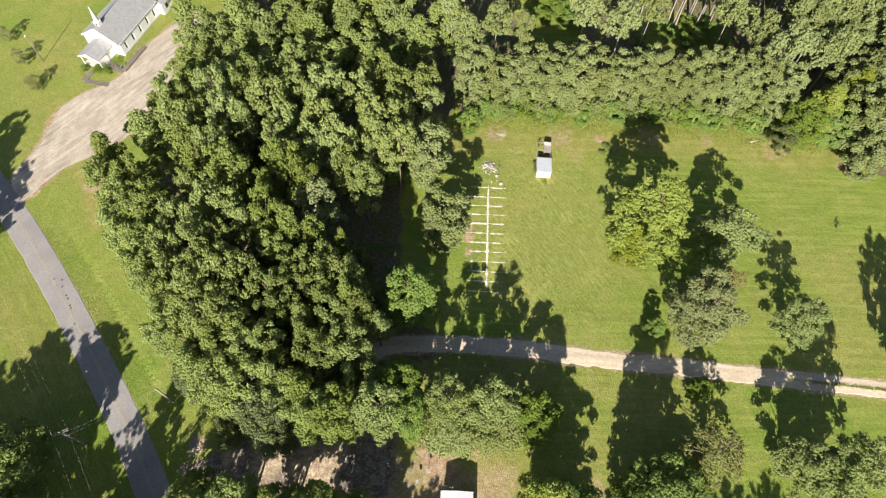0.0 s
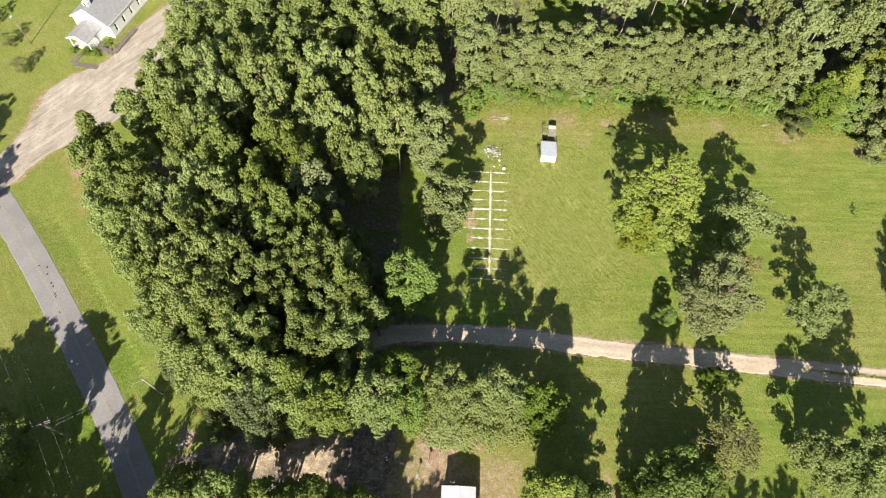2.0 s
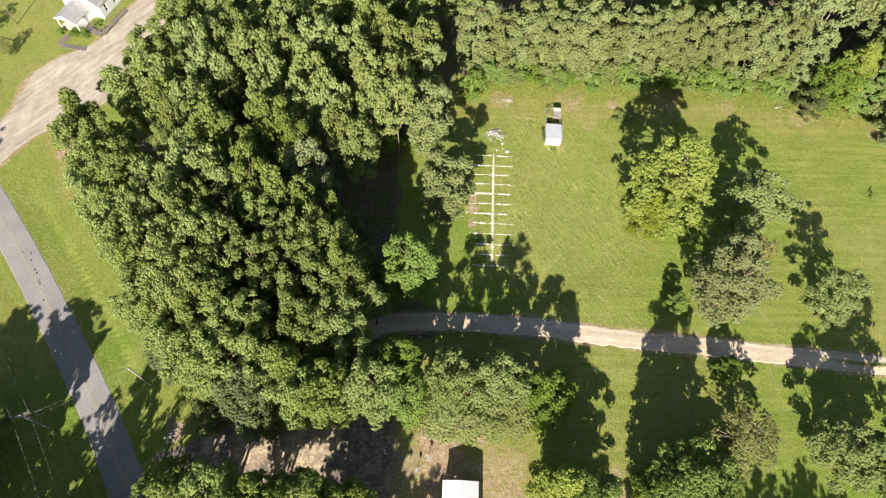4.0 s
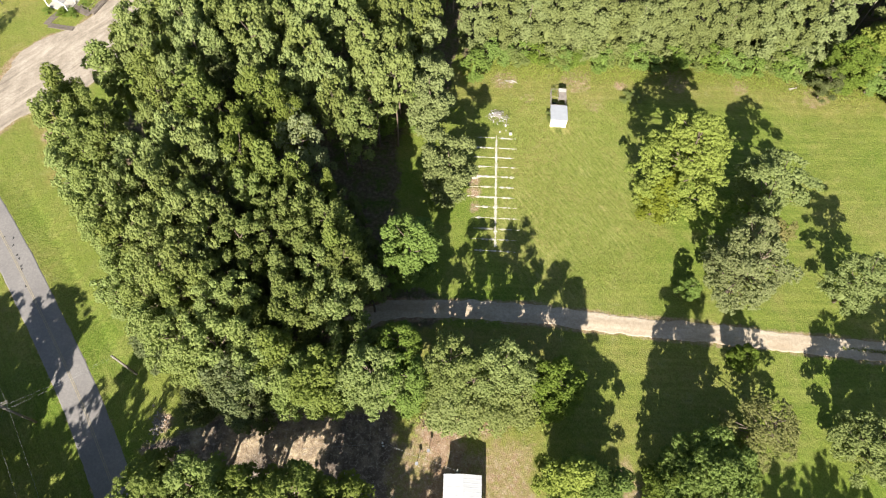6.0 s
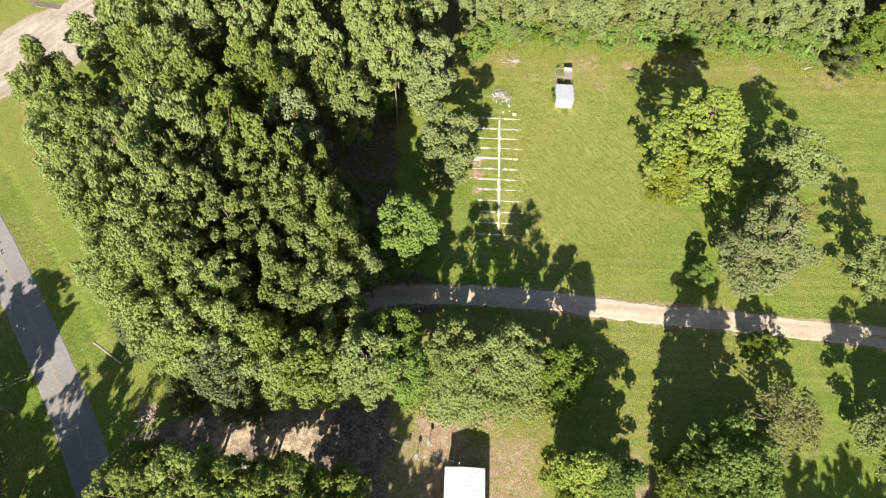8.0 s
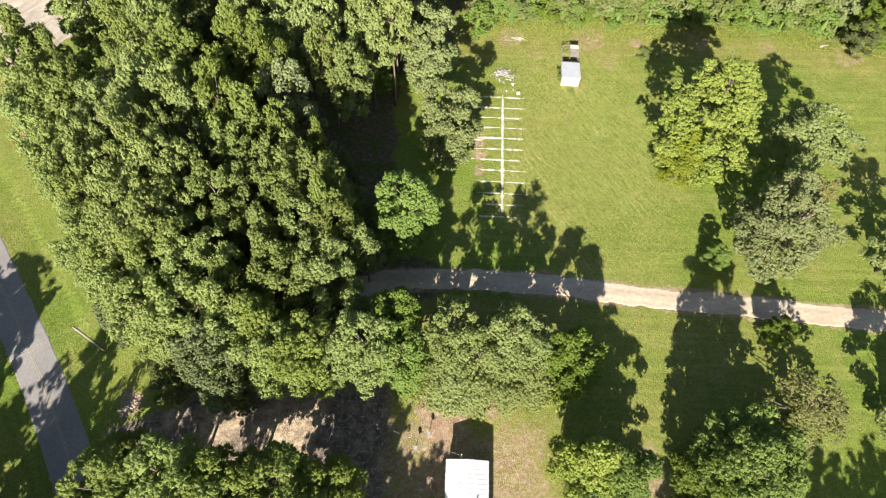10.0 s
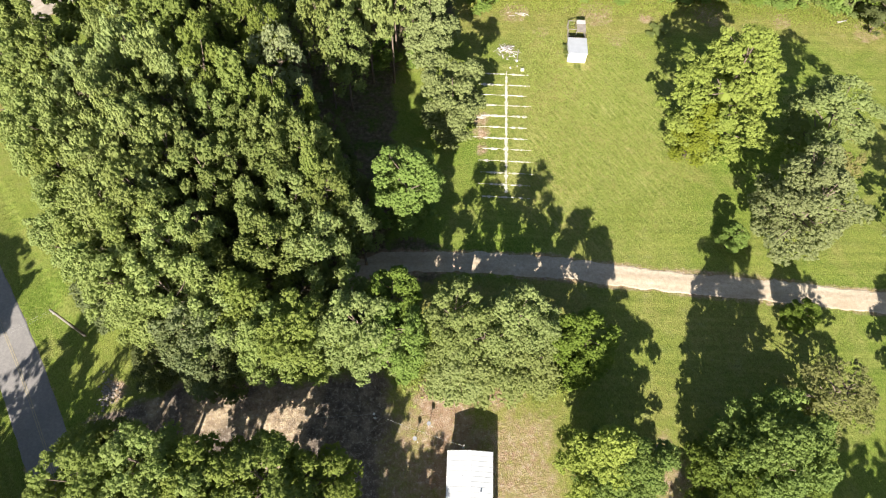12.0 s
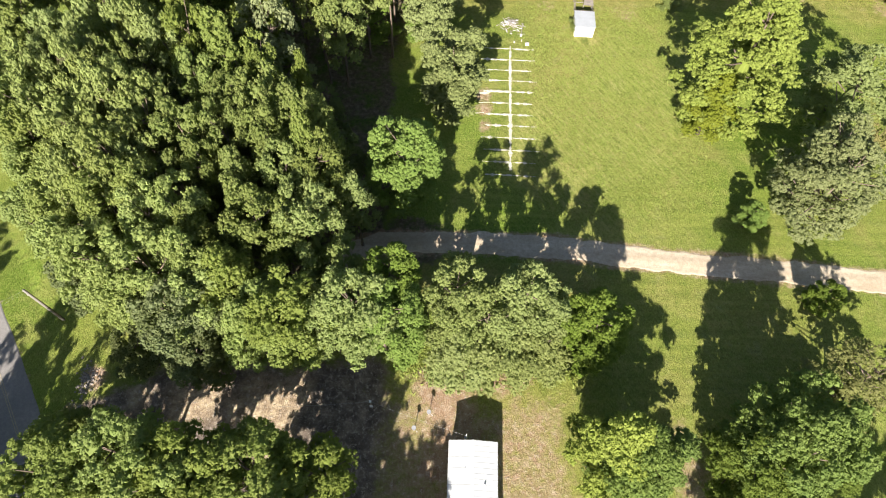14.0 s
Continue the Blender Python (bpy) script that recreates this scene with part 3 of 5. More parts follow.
def crown_mesh(kind, variant):
    """Limbs inside an envelope, leafy tufts on the limbs, leaves on the tufts; and the trunk."""
    key = (kind, variant)
    if key in crown_cache:
        return crown_cache[key]
    leafset, lobes, lobe_size, start, tuft, per, size, flat, profile, loose = SPECS[kind]
    rng = np.random.RandomState(hash_text(kind) % 9973 + variant * 131)
    if kind in ("oak", "hickory", "olive_oak") and variant % 2:
        profile = "peak"
    z0, z1 = H0 * start, H0
    limbs, limb_r = [], []
    turn = rng.rand() * 6.28
    ragged = 0.06 if kind in ("maple", "pine", "shade_oak", "high_oak") else 0.12
    lean = rng.normal(0, 0.03, 2)
    for i in range(lobes):
        u = (i + 0.5 + rng.uniform(-0.4, 0.4)) / lobes
        u = 0.05 + 0.90 * (u ** 0.85)
        lr = lobe_size * rng.uniform(0.7, 1.25) * (0.8 if u > 0.85 else 1.0)
        a = turn + i * 2.39996 + rng.normal(0, 0.35)
        far = R0 * crown_radius(profile, u) * (1 + ragged * math.sin(3 * a + turn * 5) + rng.normal(0, ragged)) - lr * 0.80
        far = max(0.0, far) * (1.0 if i % 6 else rng.uniform(0.3, 0.75))
        limbs.append((far * math.cos(a) + lean[0] * z1 * u, far * math.sin(a) + lean[1] * z1 * u, z0 + u * (z1 - z0) - lr * 0.5))
        limb_r.append(lr)
    lc, lrad = np.array(limbs), np.array(limb_r)
    # tufts on the limbs, none deep inside a neighbouring limb
    many = np.maximum(3, (2.3 * (lrad / tuft) ** 2 * (1 - 0.9 * loose)).astype(int))
    own = np.repeat(np.arange(lobes), many)
    k = np.concatenate([np.arange(q) for q in many])
    h, phi = 1 - 2 * (k + 0.5) / many[own], k * 2.39996 + 6.28 * rng.rand(lobes)[own]
    d = np.stack([np.sqrt(1 - h * h) * np.cos(phi), np.sqrt(1 - h * h) * np.sin(phi), h], 1) + rng.normal(0, 0.16, (len(own), 3))
    away = lc[own] * np.array([1, 1, 0])
    d = unit(unit(d) + 0.45 * away / (np.linalg.norm(away, axis=1, keepdims=True) + 1.0) + np.array([0, 0, 0.50]))
    reach = lrad[own] * (rng.uniform(0.84, 1.02, len(own)) + loose * rng.normal(0, 0.6, len(own)))
    pc = lc[own] + d * reach[:, None] * np.array([1, 1, flat])
    gap = np.linalg.norm((pc[:, None, :] - lc[None]) / np.array([1, 1, flat]), axis=2) / lrad[None]
    gap[np.arange(len(own)), own] = 9
    good = (gap.min(axis=1) > 0.85) & (pc[:, 2] > 0.3) & (d[:, 2] > -0.45)
    pc, d, own = pc[good], d[good], own[good]
    m = len(pc)
    pr = tuft * rng.uniform(0.6, 1.3, m)
    tone = np.clip(0.55 * rng.rand(m) + 0.45 * rng.rand(lobes)[own], 0, 1)
    squash = np.array([1.08, 1.08, 0.74])
    # leaves on the outer side of each tuft
    k = np.repeat(np.arange(m), per)
    ld = unit(d[k] * 0.75 + unit(rng.normal(0, 1, (len(k), 3))) * 1.0 + np.array([0, 0, 0.22]))
    p = pc[k] + ld * (pr[k] * rng.uniform(0.62, 1.12, len(k)))[:, None] * squash
    n = len(p)
    nrm = unit(ld * 1.0 + rng.normal(0, 0.50, (n, 3)) + np.array([0, 0, 0.25]))
    side = unit(np.cross(nrm, rng.normal(0, 1, (n, 3))))
    fwd = np.cross(nrm, side)
    s = size * rng.uniform(0.65, 1.3, n)[:, None]
    tri = np.stack([p - fwd * s * 0.55 + side * s * 0.55, p - fwd * s * 0.55 - side * s * 0.55, p + fwd * s * 0.75], 1).reshape(-1, 3)
    faces = [np.arange(3 * n).reshape(-1, 3)]
    verts, tones, b0 = [tri], [np.repeat(tone[k], 3)], 3 * n
    # added solid leaf-coloured cores that keep the tufts and limbs from being seen through
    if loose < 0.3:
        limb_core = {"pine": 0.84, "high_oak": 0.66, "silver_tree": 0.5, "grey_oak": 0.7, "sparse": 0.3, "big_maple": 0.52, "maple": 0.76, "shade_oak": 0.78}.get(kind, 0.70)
        # tuft cores share their tuft's tone; limb cores have one fixed lower tone
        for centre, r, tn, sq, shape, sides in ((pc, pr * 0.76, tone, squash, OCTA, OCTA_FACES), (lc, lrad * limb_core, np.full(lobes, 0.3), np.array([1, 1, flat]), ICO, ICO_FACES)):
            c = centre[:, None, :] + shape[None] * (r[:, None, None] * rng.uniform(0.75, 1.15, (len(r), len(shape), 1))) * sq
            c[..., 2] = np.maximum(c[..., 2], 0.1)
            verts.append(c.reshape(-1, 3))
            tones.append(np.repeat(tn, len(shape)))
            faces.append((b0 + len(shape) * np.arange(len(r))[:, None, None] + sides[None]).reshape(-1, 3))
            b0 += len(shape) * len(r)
        # an added solid filler for the middle of the crown, at one low tone
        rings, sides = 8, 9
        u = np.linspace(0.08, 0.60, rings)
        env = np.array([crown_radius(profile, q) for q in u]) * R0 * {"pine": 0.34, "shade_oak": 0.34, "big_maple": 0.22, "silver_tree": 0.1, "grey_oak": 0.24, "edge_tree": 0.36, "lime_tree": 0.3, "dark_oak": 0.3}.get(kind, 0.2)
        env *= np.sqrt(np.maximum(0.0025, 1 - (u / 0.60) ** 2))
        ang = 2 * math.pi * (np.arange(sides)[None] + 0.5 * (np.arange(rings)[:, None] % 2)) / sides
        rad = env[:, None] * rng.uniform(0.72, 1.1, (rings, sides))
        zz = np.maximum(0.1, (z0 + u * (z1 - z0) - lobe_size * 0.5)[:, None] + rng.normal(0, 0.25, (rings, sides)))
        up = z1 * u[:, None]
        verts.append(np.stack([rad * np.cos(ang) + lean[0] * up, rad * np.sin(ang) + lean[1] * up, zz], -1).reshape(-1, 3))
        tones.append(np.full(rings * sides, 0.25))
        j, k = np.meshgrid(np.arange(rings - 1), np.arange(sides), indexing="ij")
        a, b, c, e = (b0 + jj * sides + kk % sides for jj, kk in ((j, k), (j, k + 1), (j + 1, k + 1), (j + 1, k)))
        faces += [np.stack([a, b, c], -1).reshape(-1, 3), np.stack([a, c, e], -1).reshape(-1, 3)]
    me = bpy.data.meshes.new("crown")
    verts, faces = np.concatenate(verts), np.concatenate(faces)
    me.from_pydata(verts.tolist(), [], faces.tolist())
    me.update()
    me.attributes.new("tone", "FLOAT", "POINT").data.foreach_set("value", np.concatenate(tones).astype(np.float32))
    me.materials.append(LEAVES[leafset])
    # trunk with limbs that reach into the clumps
    tv, tf = [], []
    top = H0 * 0.80
    r_base = 0.30 if kind != "shrub" else 0.14
    path = [Vector((lean[0] * z + 0.15 * math.sin(z * 0.4 + variant), lean[1] * z, z)) for z in np.linspace(-0.15, top, 8)]
    v, f = tube_data(path, [r_base * (1.25 if i == 0 else 1 - 0.82 * i / 7) for i in range(8)], 8)
    tv += v
    tf += f
    for i in range(0, lobes, {"sparse": 1, "silver_tree": 1, "grey_oak": 2, "pine": 200}.get(kind, 3)):
        c = Vector(limbs[i])
        zb = max(0.3, min(top * 0.95, c.z - 0.35 * math.hypot(c.x, c.y) - 0.5))
        a = Vector((lean[0] * zb, lean[1] * zb, zb))
        mid = a.lerp(c, 0.5) + Vector((0, 0, -0.25))
        v, f = tube_data([a, mid, c], [0.10, 0.075, 0.03], 5)
        o = len(tv)
        tv += v
        tf += [tuple(o + q for q in face) for face in f]
    tm = bpy.data.meshes.new("trunk")
    tm.from_pydata([tuple(q) for q in tv], [], tf)
    tm.update()
    tm.polygons.foreach_set("use_smooth", [True] * len(tm.polygons))
    tm.materials.append(pale_bark if kind == "tall_pine" else bark)
    crown_cache[key] = (me, tm)
    return me, tm


def hash_text(s):
    h = 7
    for ch in s:
        h = (h * 31 + ord(ch)) % 1000003
    return h


tree_rng = random.Random(11)


def tree(kind, x, y, height, radius, label=""):
    """A tree of that kind, at its height and crown radius in metres."""
    crown, trunk = crown_mesh(kind, tree_rng.randrange(VARIANTS.get(kind, 2)))
    low = kind in ("shrub", "lime_bush")
    top = new({"shrub": "shrub", "lime_bush": "bush", "pine": "pine_tree", "tall_pine": "pine_tree", "grove_pine": "pine_tree"}.get(kind, "tree"))
    s = radius / R0
    top.matrix_basis = pose(x, y, 0, 0, 0, tree_rng.uniform(0, 360)) @ Matrix.Diagonal((s, s, height / H0, 1))
    new("trunk", trunk).parent = top
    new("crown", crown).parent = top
    group = "trees of the wood" if not low else "bushes along the wood"
    return tagged(top, label or LABELS[kind], "bush" if low else "tree", group)


# grove west of the field
tree("olive_oak", -60.9, 80.4, 24, 5.2)
tree("olive_oak", -66.7, 73.7, 25, 4.4)
tree("olive_oak", -65.2, 67.6, 25, 4.0)
tree("olive_oak", -60.6, 69.0, 25, 4.2)
tree("olive_oak", -60.4, 61.9, 25, 4.4)
tree("olive_oak", -56.2, 63.5, 25, 3.6)
tree("olive_oak", -60.6, 56.8, 25, 3.6)
tree("grove_pine", -57.4, 88.1, 26, 3.6)
tree("grove_pine", -52.2, 80.2, 28, 3.8)
tree("oak", -60.6, 87.0, 22, 4.0)
tree("olive_oak", -51.1, 75.1, 27, 4.2)
tree("grove_pine", -45.5, 75.2, 27, 2.7)
tree("grove_pine", -48.2, 90.0, 27, 3.3)
tree("grove_pine", -44.9, 82.3, 28, 3.2)
tree("oak", -42.4, 88.8, 27, 3.8)
tree("oak", -40.6, 82.6, 26, 3.1)
tree("hickory", -46.0, 82.8, 22, 2.5)
tree("hickory", -41.3, 69.9, 29, 4.8)
tree("dark_oak", -40.1, 80.9, 22, 3.2)
tree("grove_pine", -34.4, 78.2, 26, 2.5)
tree("grove_pine", -34.9, 85.7, 29, 4.2)
tree("grove_pine", -31.8, 81.3, 27, 3.1)
tree("oak", -40.5, 92.5, 28, 3.5)
tree("hickory", -29.9, 69.8, 30, 4.4)
tree("hickory", -25.4, 67.6, 28, 3.1)
tree("hickory", -33.6, 65.8, 27, 2.7)
tree("silver_tree", -24.3, 65.1, 26, 3.8)
tree("grove_pine", -25.6, 89.3, 28, 4.4)
tree("grove_pine", -30.6, 88.8, 28, 3.5)
tree("grove_pine", -24.4, 80.7, 29, 4.0)
tree("grove_pine", -20.8, 77.2, 27, 3.5)
tree("grove_pine", -26.0, 76.3, 27, 2.9)
tree("grove_pine", -19.4, 72.2, 26, 2.7)
tree("oak", -16.5, 71.8, 22, 4.0)
tree("grove_pine", -14.0, 82.6, 28, 4.4)
tree("grove_pine", -9.9, 78.4, 26, 3.5)
tree("grove_pine", -13.4, 78.3, 24, 3.5)
tree("grove_pine", -17.6, 88.8, 27, 3.5)
tree("grove_pine", -10.0, 86.6, 24, 2.9)
tree("grove_pine", -11.3, 91.7, 27, 3.3)
tree("grove_pine", -5.8, 94.8, 24, 3.5)
tree("grove_pine", -48.5, 65.9, 26, 2.1)
tree("grove_pine", -42.1, 60.6, 30, 2.9)
tree("grove_pine", -38.0, 58.9, 29, 2.9)
tree("grove_pine", -34.8, 57.7, 27, 2.5)
tree("grove_pine", -44.6, 57.3, 27, 2.7)
tree("grove_pine", -49.7, 58.7, 26, 2.9)
tree("grove_pine", -40.2, 55.6, 26, 2.1)
tree("hickory", -32.1, 58.3, 30, 3.6)
tree("hickory", -28.1, 56.6, 29, 4.0)
tree("hickory", -30.2, 53.2, 26, 3.1)
tree("grove_pine", -44.0, 52.4, 29, 2.9)
tree("grove_pine", -41.4, 50.7, 27, 2.3)
tree("grove_pine", -37.8, 47.4, 30, 3.6)
tree("grove_pine", -34.3, 46.0, 28, 3.3)
tree("grove_pine", -49.6, 52.9, 26, 2.5)
tree("olive_oak", -51.7, 50.7, 25, 4.2)
tree("grove_pine", -46.4, 47.4, 26, 2.9)
tree("olive_oak", -55.4, 54.3, 25, 4.0)
tree("olive_oak", -55.6, 49.0, 25, 3.4)
tree("grove_pine", -43.1, 47.6, 26, 2.7)
tree("grove_pine", -41.8, 42.9, 28, 3.1)
tree("grove_pine", -37.3, 41.3, 28, 3.5)
tree("grove_pine", -35.6, 42.0, 24, 2.5)
tree("olive_oak", -47.9, 44.9, 25, 3.6)
tree("olive_oak", -51.4, 45.2, 25, 3.2)
tree("grove_pine", -39.8, 39.2, 26, 3.1)
tree("dark_oak", -32.5, 53.4, 22, 2.4)
tree("oak", -30.5, 45.1, 26, 3.6)
tree("oak", -28.2, 42.1, 24, 2.6)
tree("oak", -33.9, 49.2, 23, 2.4)
tree("oak", -26.4, 50.7, 25, 2.8)
tree("oak", -26.1, 46.2, 25, 3.0)
tree("hickory", -23.1, 55.9, 26, 2.5)
tree("hickory", -18.8, 55.6, 24, 2.1)
tree("oak", -22.4, 50.7, 26, 3.6)
tree("oak", -18.4, 49.4, 25, 3.4)
tree("oak", -15.2, 48.1, 25, 3.4)
tree("oak", -21.3, 45.4, 25, 3.2)
tree("oak", -23.8, 41.3, 24, 3.2)
tree("oak", -18.8, 41.5, 24, 3.4)
tree("oak", -14.8, 43.1, 24, 3.6)
tree("oak", -11.7, 42.4, 18, 3.2)
tree("hickory", -16.1, 44.1, 29, 2.7)
tree("oak", -20.5, 35.1, 24, 4.0)
tree("oak", -15.8, 36.5, 23, 3.8)
tree("oak", -23.5, 38.0, 23, 3.0)
tree("dark_oak", -15.6, 54.7, 19, 2.4)
tree("dark_oak", -13.0, 49.5, 16, 2.4)
tree("olive_oak", -48.4, 42.0, 22, 3.4)
tree("olive_oak", -50.3, 38.4, 18, 2.8)
tree("olive_oak", -43.2, 37.6, 23, 4.0)
tree("olive_oak", -37.6, 36.8, 25, 4.2)
tree("olive_oak", -33.9, 38.8, 25, 3.2)
tree("olive_oak", -28.8, 36.2, 25, 3.4)
tree("oak", -27.4, 34.3, 23, 3.0)
tree("olive_oak", -32.2, 34.8, 25, 3.4)
tree("dark_oak", -28.6, 41.5, 17, 2.6)
tree("olive_oak", -41.8, 32.6, 22, 4.0)
tree("olive_oak", -37.0, 30.4, 23, 4.6)
tree("olive_oak", -31.8, 29.5, 24, 4.4)
tree("olive_oak", -28.0, 30.5, 24, 3.8)
tree("olive_oak", -35.5, 27.8, 18, 3.4)
tree("dark_oak", -43.2, 31.9, 14, 3.9)
tree("dark_oak", -30.7, 25.2, 17, 3.8)
tree("dark_oak", -28.1, 28.7, 17, 3.0)
tree("dark_oak", -36.0, 24.2, 10, 3.2)
tree("dark_oak", -27.7, 22.8, 13, 3.2)
# trees at the north end of the grove
tree("pine", -3.7, 81.4, 20, 4.6)
tree("pine", -5.7, 91.1, 22, 4.6)
tree("pine", 0.3, 66.6, 17, 5.0)
tree("lime_bush", -12.3, 81.9, 7, 2.8)
tree("lime_bush", -6.2, 82.2, 6, 2.4)
tree("lime_bush", 5.0, 97.8, 7, 3.4)
tree("lime_bush", -6.8, 88.0, 6, 2.4)
tree("maple", -6.4, 49.4, 18.5, 4.8)
# north part of the grove
tree("olive_oak", -61.3, 116.3, 23, 5.4)
tree("oak", -54.1, 108.4, 24, 4.9)
tree("olive_oak", -48.5, 113.2, 25, 5.6)
tree("oak", -42.2, 110.8, 22, 5.1)
tree("oak", -36.0, 115.7, 25, 5.8)
tree("olive_oak", -30.2, 109.7, 24, 5.4)
tree("oak", -24.5, 116.7, 24, 5.1)
tree("oak", -46.5, 100.6, 23, 4.9)
tree("olive_oak", -55.8, 101.6, 21, 5.1)
tree("olive_oak", -38.9, 99.5, 23, 5.0)
tree("oak", -32.5, 99.8, 25, 4.7)
tree("olive_oak", -19.7, 106.2, 24, 5.2)
tree("olive_oak", -25.6, 101.8, 23, 4.9)
tree("oak", -12.6, 114.5, 26, 5.1)
tree("olive_oak", -7.4, 112.6, 21, 4.8)
tree("olive_oak", -15.2, 97.6, 25, 4.8)
tree("olive_oak", -59.7, 100.2, 17, 4.0)
tree("oak", -57.8, 92.9, 18, 4.4)
tree("olive_oak", -46.9, 91.5, 25, 5.0)
tree("olive_oak", -54.0, 90.2, 24, 4.3)
tree("olive_oak", -18.5, 121.8, 23, 5.2)
tree("olive_oak", -1.1, 118.3, 24, 4.6)
# south edge of the grove, along the yard
tree("dark_oak", -28.9, 25.3, 20, 4.4)
tree("olive_oak", -26.1, 27.1, 20, 3.9)
tree("hickory", -23.5, 29.1, 22, 4.7)
tree("hickory", -20.2, 27.5, 19, 4.7)
tree("hickory", -16.8, 25.9, 22, 4.7)
tree("hickory", -21.1, 24.7, 20, 3.8)
tree("hickory", -17.1, 25.4, 17, 3.8)
tree("oak", -13.0, 31.6, 17, 4.1)
tree("oak", -10.0, 27.3, 21, 4.3)
tree("oak", -13.2, 26.8, 18, 4.2)
tree("oak", -7.1, 26.7, 16, 3.8)
tree("maple", -6.5, 31.8, 19, 3.2)
tree("maple", -5.3, 27.1, 18, 3.8)
tree("grey_oak", 0.7, 29.2, 20, 4.3)
tree("grey_oak", 8.9, 28.8, 20, 4.3)
tree("grey_oak", 5.0, 27.6, 16, 3.6)
tree("grey_oak", 12.6, 28.5, 15, 3.4)
tree("willow", 1.9, 24.9, 10, 4.2)
tree("willow", 7.2, 25.7, 11, 4.6)
tree("willow", 11.8, 25.7, 10, 3.8)
tree("maple", 18.0, 27.4, 15, 4.0)
# east end of the wood
tree("lime_tree", 85.6, 99.6, 18, 5.4)
tree("lime_tree", 91.5, 102.6, 20, 5.0)
tree("maple", 81.6, 97.2, 14, 4.6)
tree("maple", 88.8, 96.6, 13, 4.0)
tree("dark_oak", 78.2, 94.6, 8, 3.2)
tree("pine", 94.5, 88.5, 14, 4.4)
tree("pine", 96.7, 94.5, 18, 4.6)
# trees of the field
tree("lime_tree", 38.9, 64.2, 13, 4.3)
tree("big_maple", 42.2, 67.9, 24.5, 7.7)
tree("grey_oak", 57.7, 64.7, 17, 6.0)
tree("silver_tree", 50.3, 48.1, 18, 5.8)
tree("silver_tree", 49.6, 50.8, 20, 4.6)
tree("rusty_tree", 55.0, 53.9, 16, 2.3)
tree("grey_oak", 69.1, 47.2, 14, 4.2)
tree("maple", 42.6, 47.4, 5.6, 1.9)
tree("maple", 49.2, 34.9, 6.4, 2.1)
tree("sparse", 49.4, 23.2, 12, 5.0)
tree("shrub", 87.3, 73.4, 2, 0.5)
# south edge of the field
tree("lime_tree", 17.6, 13.6, 22, 4.6)
tree("edge_tree", 20.4, 13.4, 16, 4.4)
tree("edge_tree", 23.2, 13.0, 13, 4.0)
tree("edge_tree", 36.4, 15.3, 21, 5.0)
tree("edge_tree", 36.8, 13.6, 21, 4.2)
tree("edge_tree", 33.8, 13.0, 14, 4.2)
tree("edge_tree", 40.2, 16.2, 9, 4.4)
tree("edge_tree", 44.6, 15.2, 8, 4.2)
tree("edge_tree", 37.5, 11.0, 11, 4.6)
tree("grey_oak", 63.7, 20.9, 14, 4.6)
tree("grey_oak", 70.6, 21.4, 21, 5.2)
tree("oak", 68.3, 18.2, 15, 4.6)
# south-west trees
tree("high_oak", -38.6, 9.2, 17, 5.4)
tree("high_oak", -32.6, 11.0, 17, 5.0)
tree("high_oak", -24.7, 9.6, 18, 5.4)
tree("high_oak", -18.5, 9.9, 17, 5.2)
tree("high_oak", -12.7, 10.1, 15, 4.2)
tree("high_oak", -27.6, 7.9, 18, 5.0)
tree("oak", -40.4, 14.2, 11, 4.0)
tree("oak", -70.5, 19.0, 15, 4.6)
tree("hickory", -71.2, 14.3, 17, 5.0)

# ---- the wood north of the field ----
wood_rng = random.Random(5)
x = 6.0
while x < 80:  # the front row of pines, foliage down to the grass
    yy = 105.5 - 0.10 * max(0, x - 55) + wood_rng.uniform(-0.8, 0.8)
    tree("pine", x, yy, wood_rng.uniform(16.0, 20.5), wood_rng.uniform(3.6, 4.9))
    if wood_rng.random() < 0.75:
        tree("pine", x + 2.4, yy + 3.5, wood_rng.uniform(16, 19), wood_rng.uniform(4.0, 4.8))
    x += wood_rng.uniform(4.2, 5.4)
for k in range(16):  # pines that stand nearer at the east end
    a = k / 15
    tree("pine", 94 + 30 * a + wood_rng.uniform(-1.5, 1.5), 98 - 16 * a + wood_rng.uniform(-2, 5), wood_rng.uniform(17, 21), wood_rng.uniform(4.2, 5.2))
for k in range(120):  # tall pines behind, with bare trunks, round an open gap
    x, yy = wood_rng.uniform(-2, 140), wood_rng.uniform(118, 172)
    if (20 < x < 32 and yy < 142) or (40 < x < 82 and yy < 126) or (82 <= x and yy < 112) or (x < 82 and yy < 129) or (x < 20 and wood_rng.random() < 0.3):
        continue
    tree("tall_pine", x, yy, wood_rng.uniform(21, 26), wood_rng.uniform(3.3, 4.6))
for x, yy, h, r in ((3.9, 112.5, 22, 3.5), (10.5, 115.5, 23, 3.2), (16.6, 112.9, 23, 2.4), (31.4, 119.2, 24, 3.8), (40.1, 117.0, 23, 4.2), (65.3, 120.5, 24, 4.0), (72.0, 115.6, 23, 3.2), (81.0, 121.8, 24, 4.0), (76.7, 110.2, 24, 4.4), (88.0, 110.4, 23, 3.8), (94.6, 121.2, 24, 4.2), (98.4, 115.3, 24, 4.0), (0.2, 116.9, 24, 3.6), (47.4, 121.5, 24, 3.4)):  # pines that stand over the front row
    tree("tall_pine", x, yy, h, r)
for k in range(26):
    tree("oak" if k % 3 else "tall_pine", wood_rng.uniform(-60, 0), wood_rng.uniform(118, 160), wood_rng.uniform(21, 25), wood_rng.uniform(4.6, 5.6))
